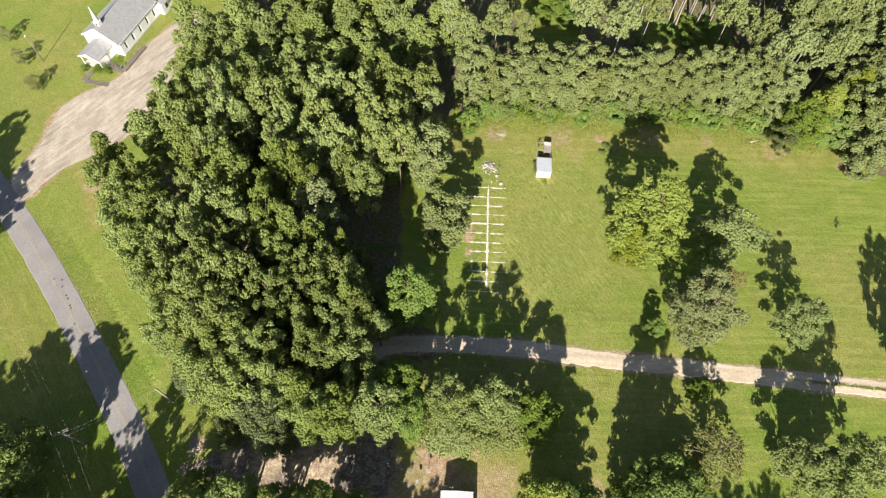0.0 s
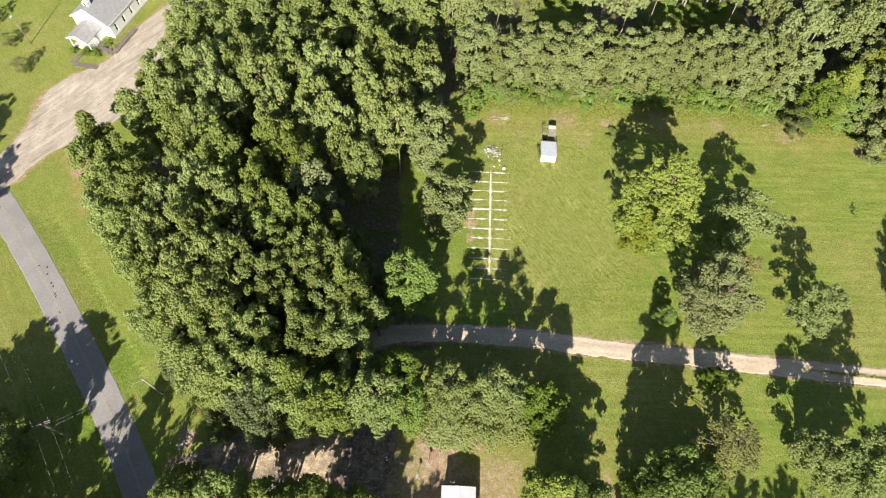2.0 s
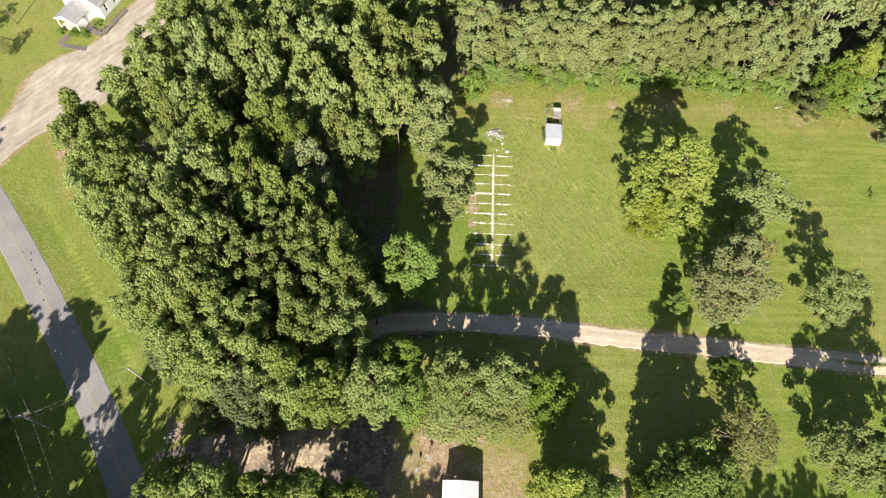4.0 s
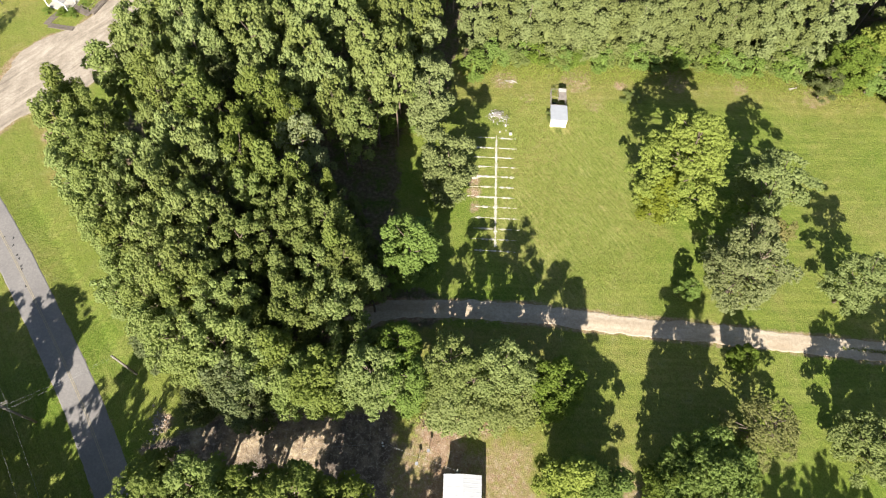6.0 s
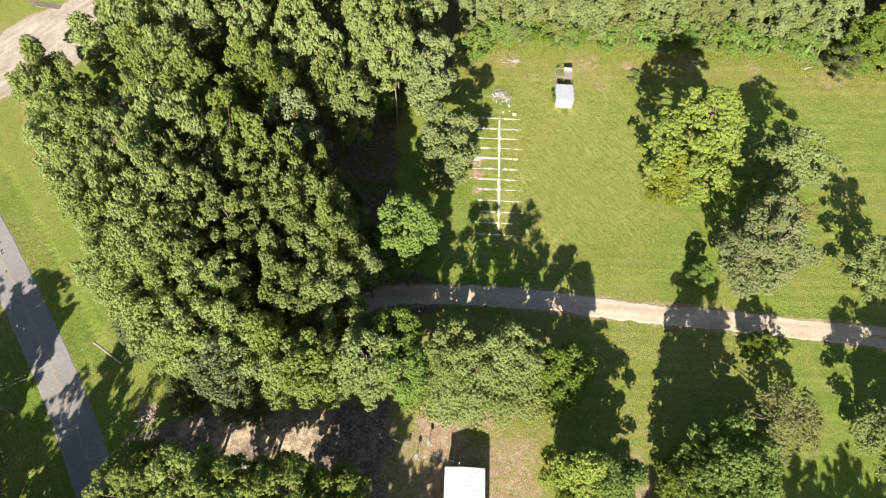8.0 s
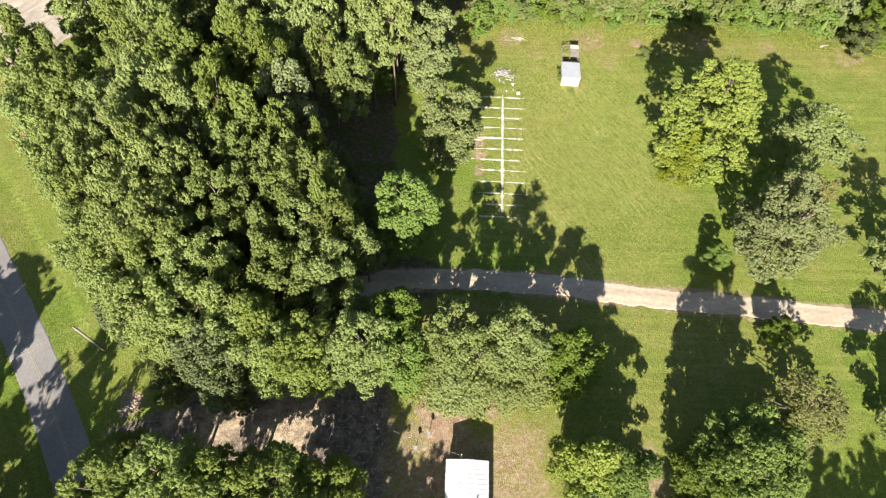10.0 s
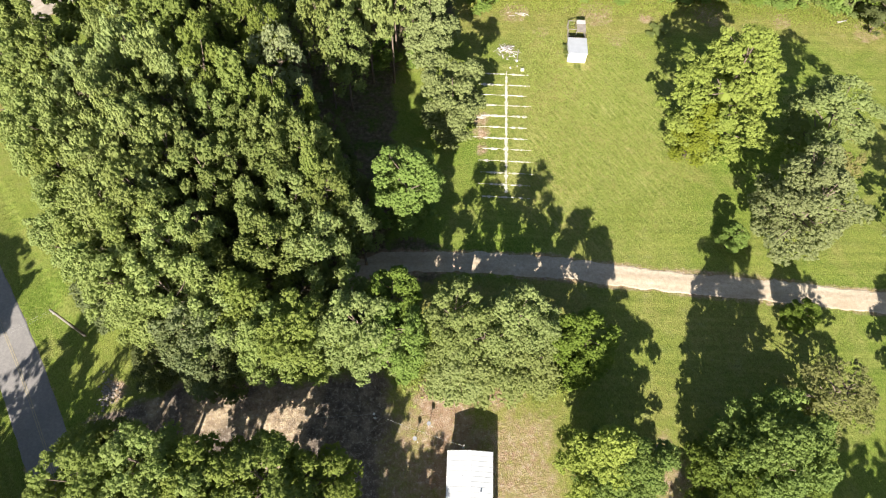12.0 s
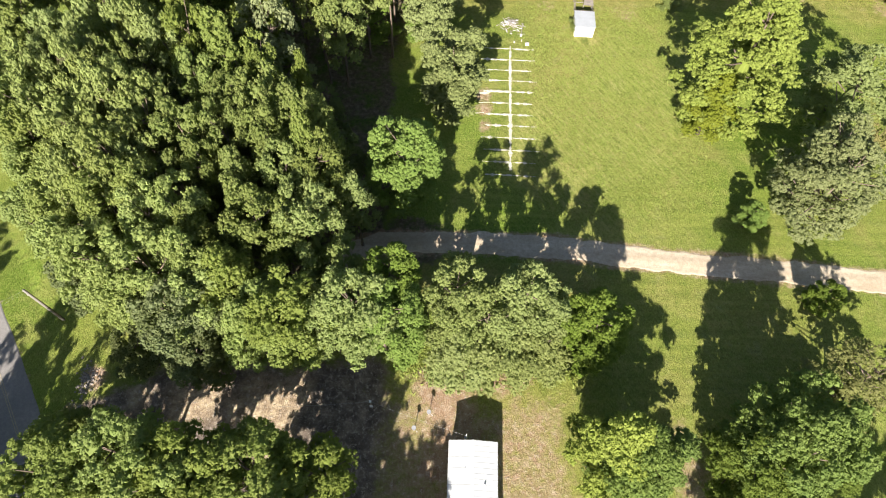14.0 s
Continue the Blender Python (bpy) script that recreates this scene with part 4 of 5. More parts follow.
for k in range(24):
    tree("tall_pine" if k % 2 else "pine", wood_rng.uniform(86, 135), wood_rng.uniform(103, 130), wood_rng.uniform(18, 24), wood_rng.uniform(4.0, 5.0))
for x, yy in ((22, 137), (25, 135), (28, 138), (31, 134), (24, 141), (27, 142), (30, 140), (50, 128), (58, 131), (62, 134), (65, 131), (68, 133), (71, 127), (55, 134), (61, 128)):  # light undergrowth in the gap
    tree("lime_bush", x, yy, 4.0, 2.6)
for k in range(34):  # bushes along the foot of the wood
    x = 6 + 86 * k / 33 + wood_rng.uniform(-1, 1)
    tree("lime_bush" if k % 3 else "shrub", x, 102.2 - 0.10 * max(0, x - 55) + wood_rng.uniform(-0.9, 1.2), wood_rng.uniform(3.5, 7.5), wood_rng.uniform(2.0, 3.3))


# ---- trees outside the view that shade the road, the yard and the field ----
for x, y, h, r in ((-81.5, 5.5, 22, 5.5), (-89, 2, 20, 5.5), (-67.4, 7.0, 20, 2.6), (-79.5, 14.5, 17, 4.2), (-73, -3, 21, 5), (-60, -6, 20, 5.1), (-52, -9, 20, 5.1), (-107.8, 66, 19, 4.5),
                   (-102.5, 50, 20, 5), (-108, 57, 20, 4.5), (-54.6, 3.6, 20, 3.0), (-47.2, 2.2, 20, 2.6), (42.5, -13, 18, 4), (47.8, -11, 18, 4.5), (54.2, -13, 20, 4.2), (58.8, -15.5, 19, 4), (89.5, 39.5, 20, 3.8), (-16, 1.5, 19, 5), (-4.8, -13.5, 18, 4.2), (-15, -7, 19, 4.6), (-12, -16, 20, 4), (-12.5, -9, 20, 4.3), (-6.8, -15, 18, 4), (30.5, -6, 16, 4), (-96, 6, 20, 5), (-77, 9, 17, 3.5), (-66, -14, 22, 5), (-44, -12, 20, 5.1), (-84, -8, 22, 5.5), (-55.3, -3.7, 18, 3.6), (-43.5, -4.5, 18, 3.4), (-49.5, -2, 17, 2.6), (-38.5, -7, 19, 2.6), (-97, -10, 22, 5.5), (-86, -1, 20, 4), (-36.2, -2, 17, 1.2), (-28.8, -3, 18, 1.5), (-78, -6, 21, 5.5), (-92, -7, 21, 5.5), (-70, -12, 21, 5.5), (-57, -14, 21, 5), (-100, -3, 21, 5.5)):
    tree("sparse" if -61 < x < -42 and int(r * 10) % 10 else "high_oak" if r == 2.6 and y == 7 else "shade_oak", x, y, h, r)


# ---- white sand strips in the field ----
def sand_strips():
    top = base("sand_strip_grid", 0, 0, 0, "white sand strips laid out like a ladder in the grass", "sand strips")
    rng = random.Random(4)

    def strip(name, ax, ay, bx, by, width, fade):
        n = max(6, int(math.hypot(bx - ax, by - ay) / 0.22))
        verts, faces = [], []
        for i in range(n + 1):
            t = i / n
            px_, py_ = ax + (bx - ax) * t, ay + (by - ay) * t
            w = width * (0.55 + 0.75 * abs(noise.noise((px_ * 0.9, py_ * 0.9, 2.0))) + rng.uniform(-0.38, 0.38))
            if name != "spine":
                w *= 1 - 0.85 * min(1.0, max(0.0, 5 * noise.noise((px_ * 1.1, py_ * 0.7, 1.0)) - 0.3))
            w *= 1 - fade * max(0.0, abs(2 * t - 1) - 0.45)
            dx, dy = (0, w) if abs(bx - ax) > abs(by - ay) else (w, 0)
            j = 0.06 * noise.noise((px_ * 1.5, py_ * 1.5, 5.0))
            for k, z in ((-1, 0.004), (-0.4, 0.045), (0.4, 0.05), (1, 0.004)):
                verts.append((px_ + dx * k * 0.5 + j * (dy > 0 or 1), py_ + dy * k * 0.5 + j, z))
        for i in range(n):
            for k in range(3):
                faces.append((i * 4 + k, (i + 1) * 4 + k, (i + 1) * 4 + k + 1, i * 4 + k + 1))
        mesh_object(name, verts, faces, white_sand, top)

    strip("spine", 9.85, 81.8, 9.36, 56.0, 0.60, 0.5)
    for k in range(12):
        y = 81.1 - 2.36 * k + rng.uniform(-0.1, 0.1)
        xm = 9.85 - 0.02 * k
        strip("rung", xm - rng.uniform(3.9, 4.9), y + 0.05, xm - 0.05, y, rng.uniform(0.38, 0.60), 0.8)
        strip("rung", xm + 0.05, y, xm + rng.uniform(3.3, 4.3), y - 0.12, rng.uniform(0.30, 0.52), 1.2)
    for k in range(7):
        x, y = 5.6 + rng.uniform(-1.0, 0.8), 69.5 + rng.uniform(-3, 2)
        strip("spill", x - rng.uniform(0.4, 0.9), y, x + rng.uniform(0.4, 0.9), y + 0.05, rng.uniform(0.2, 0.4), 1.0)


sand_strips()


# ---- the shed and its pen ----
def shed():
    top = base("shed", 22.42, 84.55, -2.5, "small white sheet-metal shed with a grey sloping roof", "shed")
    w, d, zf, zb = 1.6, 4.1, 2.25, 1.85
    part("front_wall", boxes((-w, 0.0, 0, w, 0.07, zf - 0.05)), white_paint, top)
    part("back_wall", boxes((-w, d - 0.07, 0, w, d, zb - 0.06)), white_paint, top)
    for s in (-1, 1):
        bm = bmesh.new()
        a = [bm.verts.new((s * w, y, z)) for y, z in ((0.07, 0), (d - 0.07, 0), (d - 0.07, zb - 0.06), (0.07, zf - 0.06))]
        b = [bm.verts.new((s * (w - 0.07), y, z)) for y, z in ((0.07, 0), (d - 0.07, 0), (d - 0.07, zb - 0.06), (0.07, zf - 0.06))]
        bm.faces.new(a), bm.faces.new(b[::-1])
        for i in range(4):
            bm.faces.new((a[i], b[i], b[(i + 1) % 4], a[(i + 1) % 4]))
        part("side_wall", bm, white_paint, top)
    for k in range(4):  # roof sheets with their laps
        x0 = -w - 0.1 + k * (2 * w + 0.2) / 4
        x1 = x0 + (2 * w + 0.2) / 4 + 0.03
        e = 0.008 * (k % 2)
        bm = bmesh.new()
        v = [bm.verts.new(p) for p in ((x0, -0.12, zf + e), (x1, -0.12, zf + e), (x1, d + 0.12, zb + e), (x0, d + 0.12, zb + e))]
        u = [bm.verts.new((p.co.x, p.co.y, p.co.z - 0.03)) for p in v]
        bm.faces.new(v), bm.faces.new(u[::-1])
        for i in range(4):
            bm.faces.new((v[i], u[i], u[(i + 1) % 4], v[(i + 1) % 4]))
        part("roof_sheet", bm, grey_metal, top, "grey-lavender metal roof sheet")
    part("door", boxes((-0.45, -0.05, 0.05, 0.45, -0.004, 1.9)), white_paint, top)
    pen = base("animal_pen", 22.7, 88.8, -2.5, "wire pen with a half-covered top behind the shed", "pen")
    for x in (-1.55, 0.0, 1.45):
        for y in (0.15, 2.2, 4.4):
            tube("post", [(x, y, -0.1), (x, y, 1.75)], 0.05, weathered, pen, 6)
    for x in (-1.55, 1.45):
        for z in (0.5, 1.1, 1.72):
            part("rail", boxes((x - 0.03, 0.15, z - 0.03, x + 0.03, 4.4, z + 0.03)), weathered, pen)
    for y in (0.15, 2.2, 4.4):
        part("rail", boxes((-1.55, y - 0.03, 1.70, 1.45, y + 0.03, 1.78)), weathered, pen)
    part("roof_panel", boxes((-0.05, 1.5, 1.80, 1.55, 3.7, 1.84)), weathered, pen, "faded pale roof panel")
    part("roof_panel", boxes((-0.05, 3.6, 1.85, 1.55, 4.55, 1.89)), concrete, pen, "pale roof panel")
    part("nest_box", boxes((-1.2, 1.0, 0.0, -0.4, 1.7, 0.7), bevel=0.03), dark_inside, pen, "dark wooden nest box")
    part("floor_board", boxes((-1.45, 0.2, 0.0, 1.4, 1.4, 0.06)), dark_tar, pen)


shed()
for x, y, h, r in ((20.7, 86.0, 1.4, 0.7), (20.6, 87.6, 1.2, 0.6), (22.6, 83.2, 0.8, 0.6), (21.9, 93.6, 1.5, 0.5), (39.0, 93.5, 1.2, 1.8), (37.5, 92.2, 1.0, 1.4)):
    tree("shrub", x, y, h, r)


# ---- loose things at the end of the strips ----
def scrap_pile():
    top = base("scrap_wood_pile", 9.9, 86.9, 0, "pile of bleached boards and branches on the grass", "wood pile")
    rng = random.Random(8)
    for k in range(170):
        L, a = rng.uniform(0.3, 1.0), rng.uniform(0, math.pi)
        r = abs(rng.gauss(0, 0.85))
        b = rng.uniform(0, 6.28)
        cx, cy = r * math.cos(b) * 1.25, r * math.sin(b)
        z = max(0.04, 0.62 - 0.40 * r) * rng.uniform(0.15, 1.0)
        tilt = rng.uniform(-14, 14)
        bm = boxes((-L / 2, -rng.uniform(0.02, 0.06), -0.02, L / 2, 0.03, 0.02))
        bmesh.ops.transform(bm, matrix=pose(cx, cy, z + 0.05 + abs(math.sin(radians(tilt))) * L / 2, 0, tilt, math.degrees(a)), verts=bm.verts)
        part("board", bm, (old_wood, white_paint, weathered)[rng.choice((0, 0, 0, 1, 2, 2))], top)


scrap_pile()
post = base("fence_post", 11.75, 84.4, 0, "leaning grey wooden post with a white base", "post")
tube("shaft", [(0, 0, -0.2), (0.02, 0, 1.4), (0.05, 0.03, 2.6)], [0.09, 0.08, 0.07], pole_wood, post)
part("foot", boxes((-0.16, -0.25, 0, 0.14, 0.2, 0.3), bevel=0.05), white_paint, post, "white bucket-like foot")
part("arm", boxes((-0.6, -0.03, 0.31, 0.7, 0.03, 0.37)), old_wood, post)


def crate(x, y, sx, sy, sz, turn, label, material):
    top = base("box", x, y, turn, label, "box", "boxes beside the strips")
    part("body", boxes((-sx, -sy, 0, sx, sy, sz), bevel=0.03), material, top)
    part("lid", boxes((-sx - 0.02, -sy - 0.02, sz + 0.002, sx + 0.02, sy + 0.02, sz + 0.04), bevel=0.01), concrete, top)


crate(12.7, 82.2, 0.28, 0.18, 0.42, 3, "white wooden box with a lid on the grass", white_paint)
crate(10.55, 82.7, 0.10, 0.10, 0.22, 20, "small white box on the grass", white_paint)
crate(11.8, 83.1, 0.08, 0.14, 0.18, -10, "small pale box on the grass", old_wood)


def branches(x, y, n, spread, seed, label):
    top = base("fallen_branches", x, y, 0, label, "branches", "fallen branches")
    rng = random.Random(seed)
    for k in range(n):
        a, L = rng.uniform(-0.5, 0.5), rng.uniform(0.8, 2.4)
        cx, cy = rng.gauss(0, spread), rng.gauss(0, spread * 0.35)
        tube("branch", [(cx - L / 2 * math.cos(a), cy - L / 2 * math.sin(a), 0.06), (cx, cy, 0.16), (cx + L / 2 * math.cos(a), cy + L / 2 * math.sin(a), 0.08)], [0.05, 0.06, 0.03], old_wood, top, 5)


branches(12.6, 96.6, 7, 1.3, 1, "bleached fallen branches at the wood's edge")
branches(73.8, 97.2, 3, 0.3, 2, "pale branches at the foot of the wood")


def rocks(name, x, y, n, sx, sy, size, seed, label, material):
    top = base(name, x, y, 0, label, "rocks", "rocks on the ground")
    rng = random.Random(seed)
    for k in range(n):
        bm = bmesh.new()
        r = size * rng.uniform(0.4, 1.2)
        bmesh.ops.create_icosphere(bm, subdivisions=1, radius=r)
        for v in bm.verts:
            v.co = Vector((v.co.x * rng.uniform(0.8, 1.4), v.co.y * rng.uniform(0.8, 1.2), v.co.z * rng.uniform(0.4, 0.8))) + Vector((rng.uniform(-r, r), rng.uniform(-r, r), 0)) * 0.1
        bmesh.ops.translate(bm, verts=bm.verts, vec=(rng.gauss(0, sx), rng.gauss(0, sy), r * 0.25))
        part("rock", bm, material, top)


rocks("rubble_pile", -44.4, 22.0, 120, 0.6, 1.0, 0.17, 12, "pale grey rubble heap beside the yard", weathered)
rocks("stones", -80.2, 45.6, 7, 0.6, 1.4, 0.12, 13, "pale stones in the grass by the road", weathered)
tar = plain("tar_patch", (0.045, 0.043, 0.043), 0.8, scale=4, wear=0.3)
for k, (x, y) in enumerate(((-80.6, 54.6), (-78.8, 54.4), (-78.3, 52.9), (-76.9, 51.0), (-76.3, 50.3), (-75.4, 48.8), (-75.1, 48.2), (-73.2, 44.9))):
    bm = bmesh.new()
    for i in range(9):
        a = 2 * math.pi * i / 9
        r = 0.22 + 0.09 * math.sin(3 * a + k) + 0.05 * math.cos(2 * a + 2 * k)
        bm.verts.new((x + r * math.cos(a) * 0.8, y + r * math.sin(a) * 1.2, 0.108))
    bm.faces.new(bm.verts[:])
    part("tar_patch", bm, tar, road)


# ---- the house trailer ----
def trailer():
    top = base("mobile_home", 3.90, 15.2, -0.5, "white mobile home with a ribbed white metal roof", "mobile home")
    w, length, ze, zr = 2.62, 16.5, 3.15, 3.82
    part("end_wall", prism([(-w, 0.5), (w, 0.5), (w, ze - 0.05), (0, zr - 0.06), (-w, ze - 0.05)], -0.12, 0.0), white_paint, top)
    part("end_wall", prism([(-w, 0.5), (w, 0.5), (w, ze - 0.05), (0, zr - 0.06), (-w, ze - 0.05)], -length, -length + 0.12), white_paint, top)
    for s in (-1, 1):
        part("side_wall", boxes((min(s * w, s * (w - 0.12)), -length + 0.12, 0.5, max(s * w, s * (w - 0.12)), -0.12, ze - 0.06)), white_paint, top)
        part("skirting", boxes((min(s * w, s * (w - 0.06)), -length + 0.06, 0.0, max(s * w, s * (w - 0.06)), -0.06, 0.49)), concrete, top)
        n = 28
        for k in range(n):  # roof sheets, each with a raised seam
            y1, y0 = 0.2 - k * (length + 0.4) / n, 0.2 - (k + 1) * (length + 0.4) / n
            bm = bmesh.new()
            prof = [(y1, 0.0), (y1 - 0.04, 0.0), (y1 - 0.06, 0.014), (y1 - 0.10, 0.014), (y1 - 0.12, 0.0), (y0, 0.0)]
            rows = []
            for x, z in ((s * 0.02, zr), (s * (w + 0.22), ze)):
                rows.append([bm.verts.new((x, y, z + h)) for y, h in prof] + [bm.verts.new((x, y0, z - 0.05)), bm.verts.new((x, y1, z - 0.05))])
            m = len(rows[0])
            for i in range(m):
                bm.faces.new((rows[0][i], rows[1][i], rows[1][(i + 1) % m], rows[0][(i + 1) % m]))
            bm.faces.new(rows[0]), bm.faces.new(rows[1][::-1])
            part("roof_sheet", bm, white_metal, top, "white ribbed roof sheet")
        win = part("window", boxes((min(s * w, s * (w + 0.05)), -6.2, 1.5, max(s * w, s * (w + 0.05)), -5.0, 2.5)), frame_white, top)
        part("pane", boxes((min(s * (w + 0.05), s * (w + 0.06)), -6.1, 1.6, max(s * (w + 0.05), s * (w + 0.06)), -5.1, 2.4)), glass_dark, win)
    part("ridge_cap", boxes((-0.10, -length - 0.2, zr + 0.0, 0.10, 0.2, zr + 0.03)), white_metal, top)
    tube("roof_vent", [(1.35, -4.6, 3.3), (1.35, -4.6, 3.75)], 0.09, metal_grey, top)
    tube("roof_vent", [(-0.9, -2.9, 3.5), (-0.9, -2.9, 3.72)], 0.05, metal_grey, top)
    tube("service_mast", [(-0.80, 0.75, -0.2), (-0.80, 0.75, 4.3)], 0.05, metal_grey, top, 8, "grey steel service mast")
    part("meter_box", boxes((-0.98, 0.8, 1.3, -0.62, 0.95, 1.8), bevel=0.02), metal_grey, top)
    part("mast_head", boxes((-0.86, 0.66, 4.3, -0.74, 0.82, 4.42), bevel=0.03), pole_wood, top)


trailer()


dish_grey = plain("dish_enamel", (0.22, 0.22, 0.235), 0.5, scale=4, wear=0.1)


def satellite_dish(x, y, turn):
    top = base("satellite_dish", x, y, turn, "white satellite dish on a grey pole in the yard", "satellite dish", "dishes in the yard")
    tube("pole", [(0, 0, -0.1), (0, 0, 1.45)], 0.045, metal_grey, top)
    verts, faces = [], []
    rings, sides = 5, 20
    for j in range(rings + 1):
        r = 0.27 * j / rings
        for k in range(sides):
            a = 2 * math.pi * k / sides
            verts.append((r * math.cos(a), 0.42 * r * r, r * math.sin(a) * 1.1))
    n = len(verts)
    verts += [(x_, y_ + 0.02, z_) for x_, y_, z_ in verts]
    for j in range(rings):
        for k in range(sides):
            q = (k + 1) % sides
            a, b = j * sides, (j + 1) * sides
            faces.append((a + k, b + k, b + q, a + q))
            faces.append((n + a + q, n + b + q, n + b + k, n + a + k))
    for k in range(sides):
        q = (k + 1) % sides
        faces.append((rings * sides + k, n + rings * sides + k, n + rings * sides + q, rings * sides + q))
    dish = mesh_object("dish", verts, faces, dish_grey, top, smooth=True)
    dish.matrix_basis = pose(0, -0.02, 1.62, 122, 0, 0)
    tube("feed_arm", [(0, -0.02, 1.3), (0.0, -0.62, 1.72)], 0.02, metal_grey, top, 6)
    part("feed_horn", boxes((-0.06, -0.70, 1.68, 0.06, -0.58, 1.80), bevel=0.02), metal_grey, top)
    part("bracket", boxes((-0.07, -0.09, 1.38, 0.07, 0.07, 1.56), bevel=0.01), metal_grey, top)


satellite_dish(-3.13, 17.05, 40)
satellite_dish(-1.42, 19.0, 45)


# ---- poles and wires ----
def wire(points, sag, radius, parent, name="wire"):
    a, b = Vector(points[0]), Vector(points[1])
    n = 14
    path = [a.lerp(b, i / n) - Vector((0, 0, sag * 4 * (i / n) * (1 - i / n))) for i in range(n + 1)]
    return tube(name, path, radius, wire_mat, parent, 5)


def utility_pole(x, y, h, arm_turn, arm):
    top = base("utility_pole", x, y, arm_turn, "weathered grey wooden utility pole with fittings", "utility pole", "utility poles")
    tube("shaft", [(0, 0, -0.3), (0, 0, h * 0.5), (0, 0, h)], [0.21, 0.18, 0.15], pole_wood, top, 10)
    if arm:
        for dy in (-0.14, 0.16):
            part("crossarm", boxes((-1.35, dy - 0.045, h - 0.45, 1.35, dy + 0.045, h - 0.32), bevel=0.01), pole_wood, top)
        for k in (-1.25, -0.6, 0.6, 1.25):
            tube("insulator", [(k, 0.16, h - 0.319), (k, 0.16, h - 0.24), (k, 0.16, h - 0.14)], [0.02, 0.04, 0.025], metal_grey, top)
        tube("transformer", [(0.32, -0.2, h - 1.7), (0.32, -0.2, h - 1.65), (0.32, -0.2, h - 0.85), (0.32, -0.2, h - 0.8)], [0.16, 0.22, 0.22, 0.16], weathered, top, 12)
    else:
        tube("conduit", [(0.30, -0.12, -0.2), (0.28, -0.12, h * 0.5), (0.24, -0.10, h - 0.4)], 0.05, pole_wood, top, 6, "grey cable conduit")
        tube("street_light_arm", [(0, 0, h - 2.4), (-0.3, 0.2, h - 2.2), (-0.7, 0.4, h - 2.25)], 0.03, metal_grey, top, 6)
        part("lamp_head", boxes((-0.95, 0.32, h - 2.36, -0.6, 0.52, h - 2.2), bevel=0.03), frame_white, top)
        for z in (h - 0.25, h - 0.7):
            tube("insulator", [(0.0, 0.12, z), (0, 0.2, z)], [0.05, 0.05], frame_white, top)
    return top


utility_pole(-63.6, 21.6, 10.5, 27, True)
utility_pole(-49.9, 29.9, 9.2, 0, False)
lines = base("power_lines", 0, 0, 0, "thin overhead wires along and across the road", "power lines")
for dx, dy in ((1.12, 0.57), (-1.12, -0.57)):
    wire([(-63.6 + dx, 21.6 + dy, 10.36), (-96 + dx, 60 + dy, 10.4)], 0.9, 0.007, lines)
    wire([(-63.6 + dx, 21.6 + dy, 10.36), (-42 + dx, -10 + dy, 10.4)], 0.7, 0.007, lines)
wire([(-63.6, 21.6, 9.2), (-96, 60, 9.2)], 0.9, 0.006, lines)
wire([(-63.4, 21.7, 9.4), (-49.9, 30.0, 8.95)], 0.5, 0.006, lines)
wire([(-63.1, 21.2, 9.1), (-49.9, 30.0, 8.5)], 0.5, 0.006, lines)
wire([(-63.4, 21.5, 8.9), (-66.5, 2.0, 5.5)], 0.6, 0.006, lines)
meter = base("meter_pole", -8.4, 19.6, 0, "short grey pole that carries the house wire", "pole")
tube("shaft", [(0, 0, -0.2), (0, 0, 3.1)], 0.08, pole_wood, meter)
part("meter_box", boxes((-0.18, -0.22, 1.2, 0.18, -0.08, 1.8), bevel=0.02), metal_grey, meter)
part("cap", boxes((-0.14, -0.14, 3.1, 0.14, 0.14, 3.18), bevel=0.02), frame_white, meter)
drop_wire = base("house_wire", 0, 0, 0, "thin pale wire from the pole to the house", "power lines")
wire([(-8.4, 19.6, 3.1), (3.0, 15.75, 4.3)], 0.55, 0.009, drop_wire)
wire([(-8.4, 19.6, 3.1), (-20.0, 17.8, 6.0)], 0.4, 0.012, drop_wire)
lamp = base("yard_light_pole", -102.8, 115.0, 0, "slim grey light pole on the lawn", "light pole")
tube("shaft", [(0, 0, -0.2), (0, 0, 8.3)], [0.12, 0.08], pole_wood, lamp)
part("lamp_head", boxes((-0.12, -0.45, 8.2, 0.12, 0.2, 8.38), bevel=0.03), frame_white, lamp)


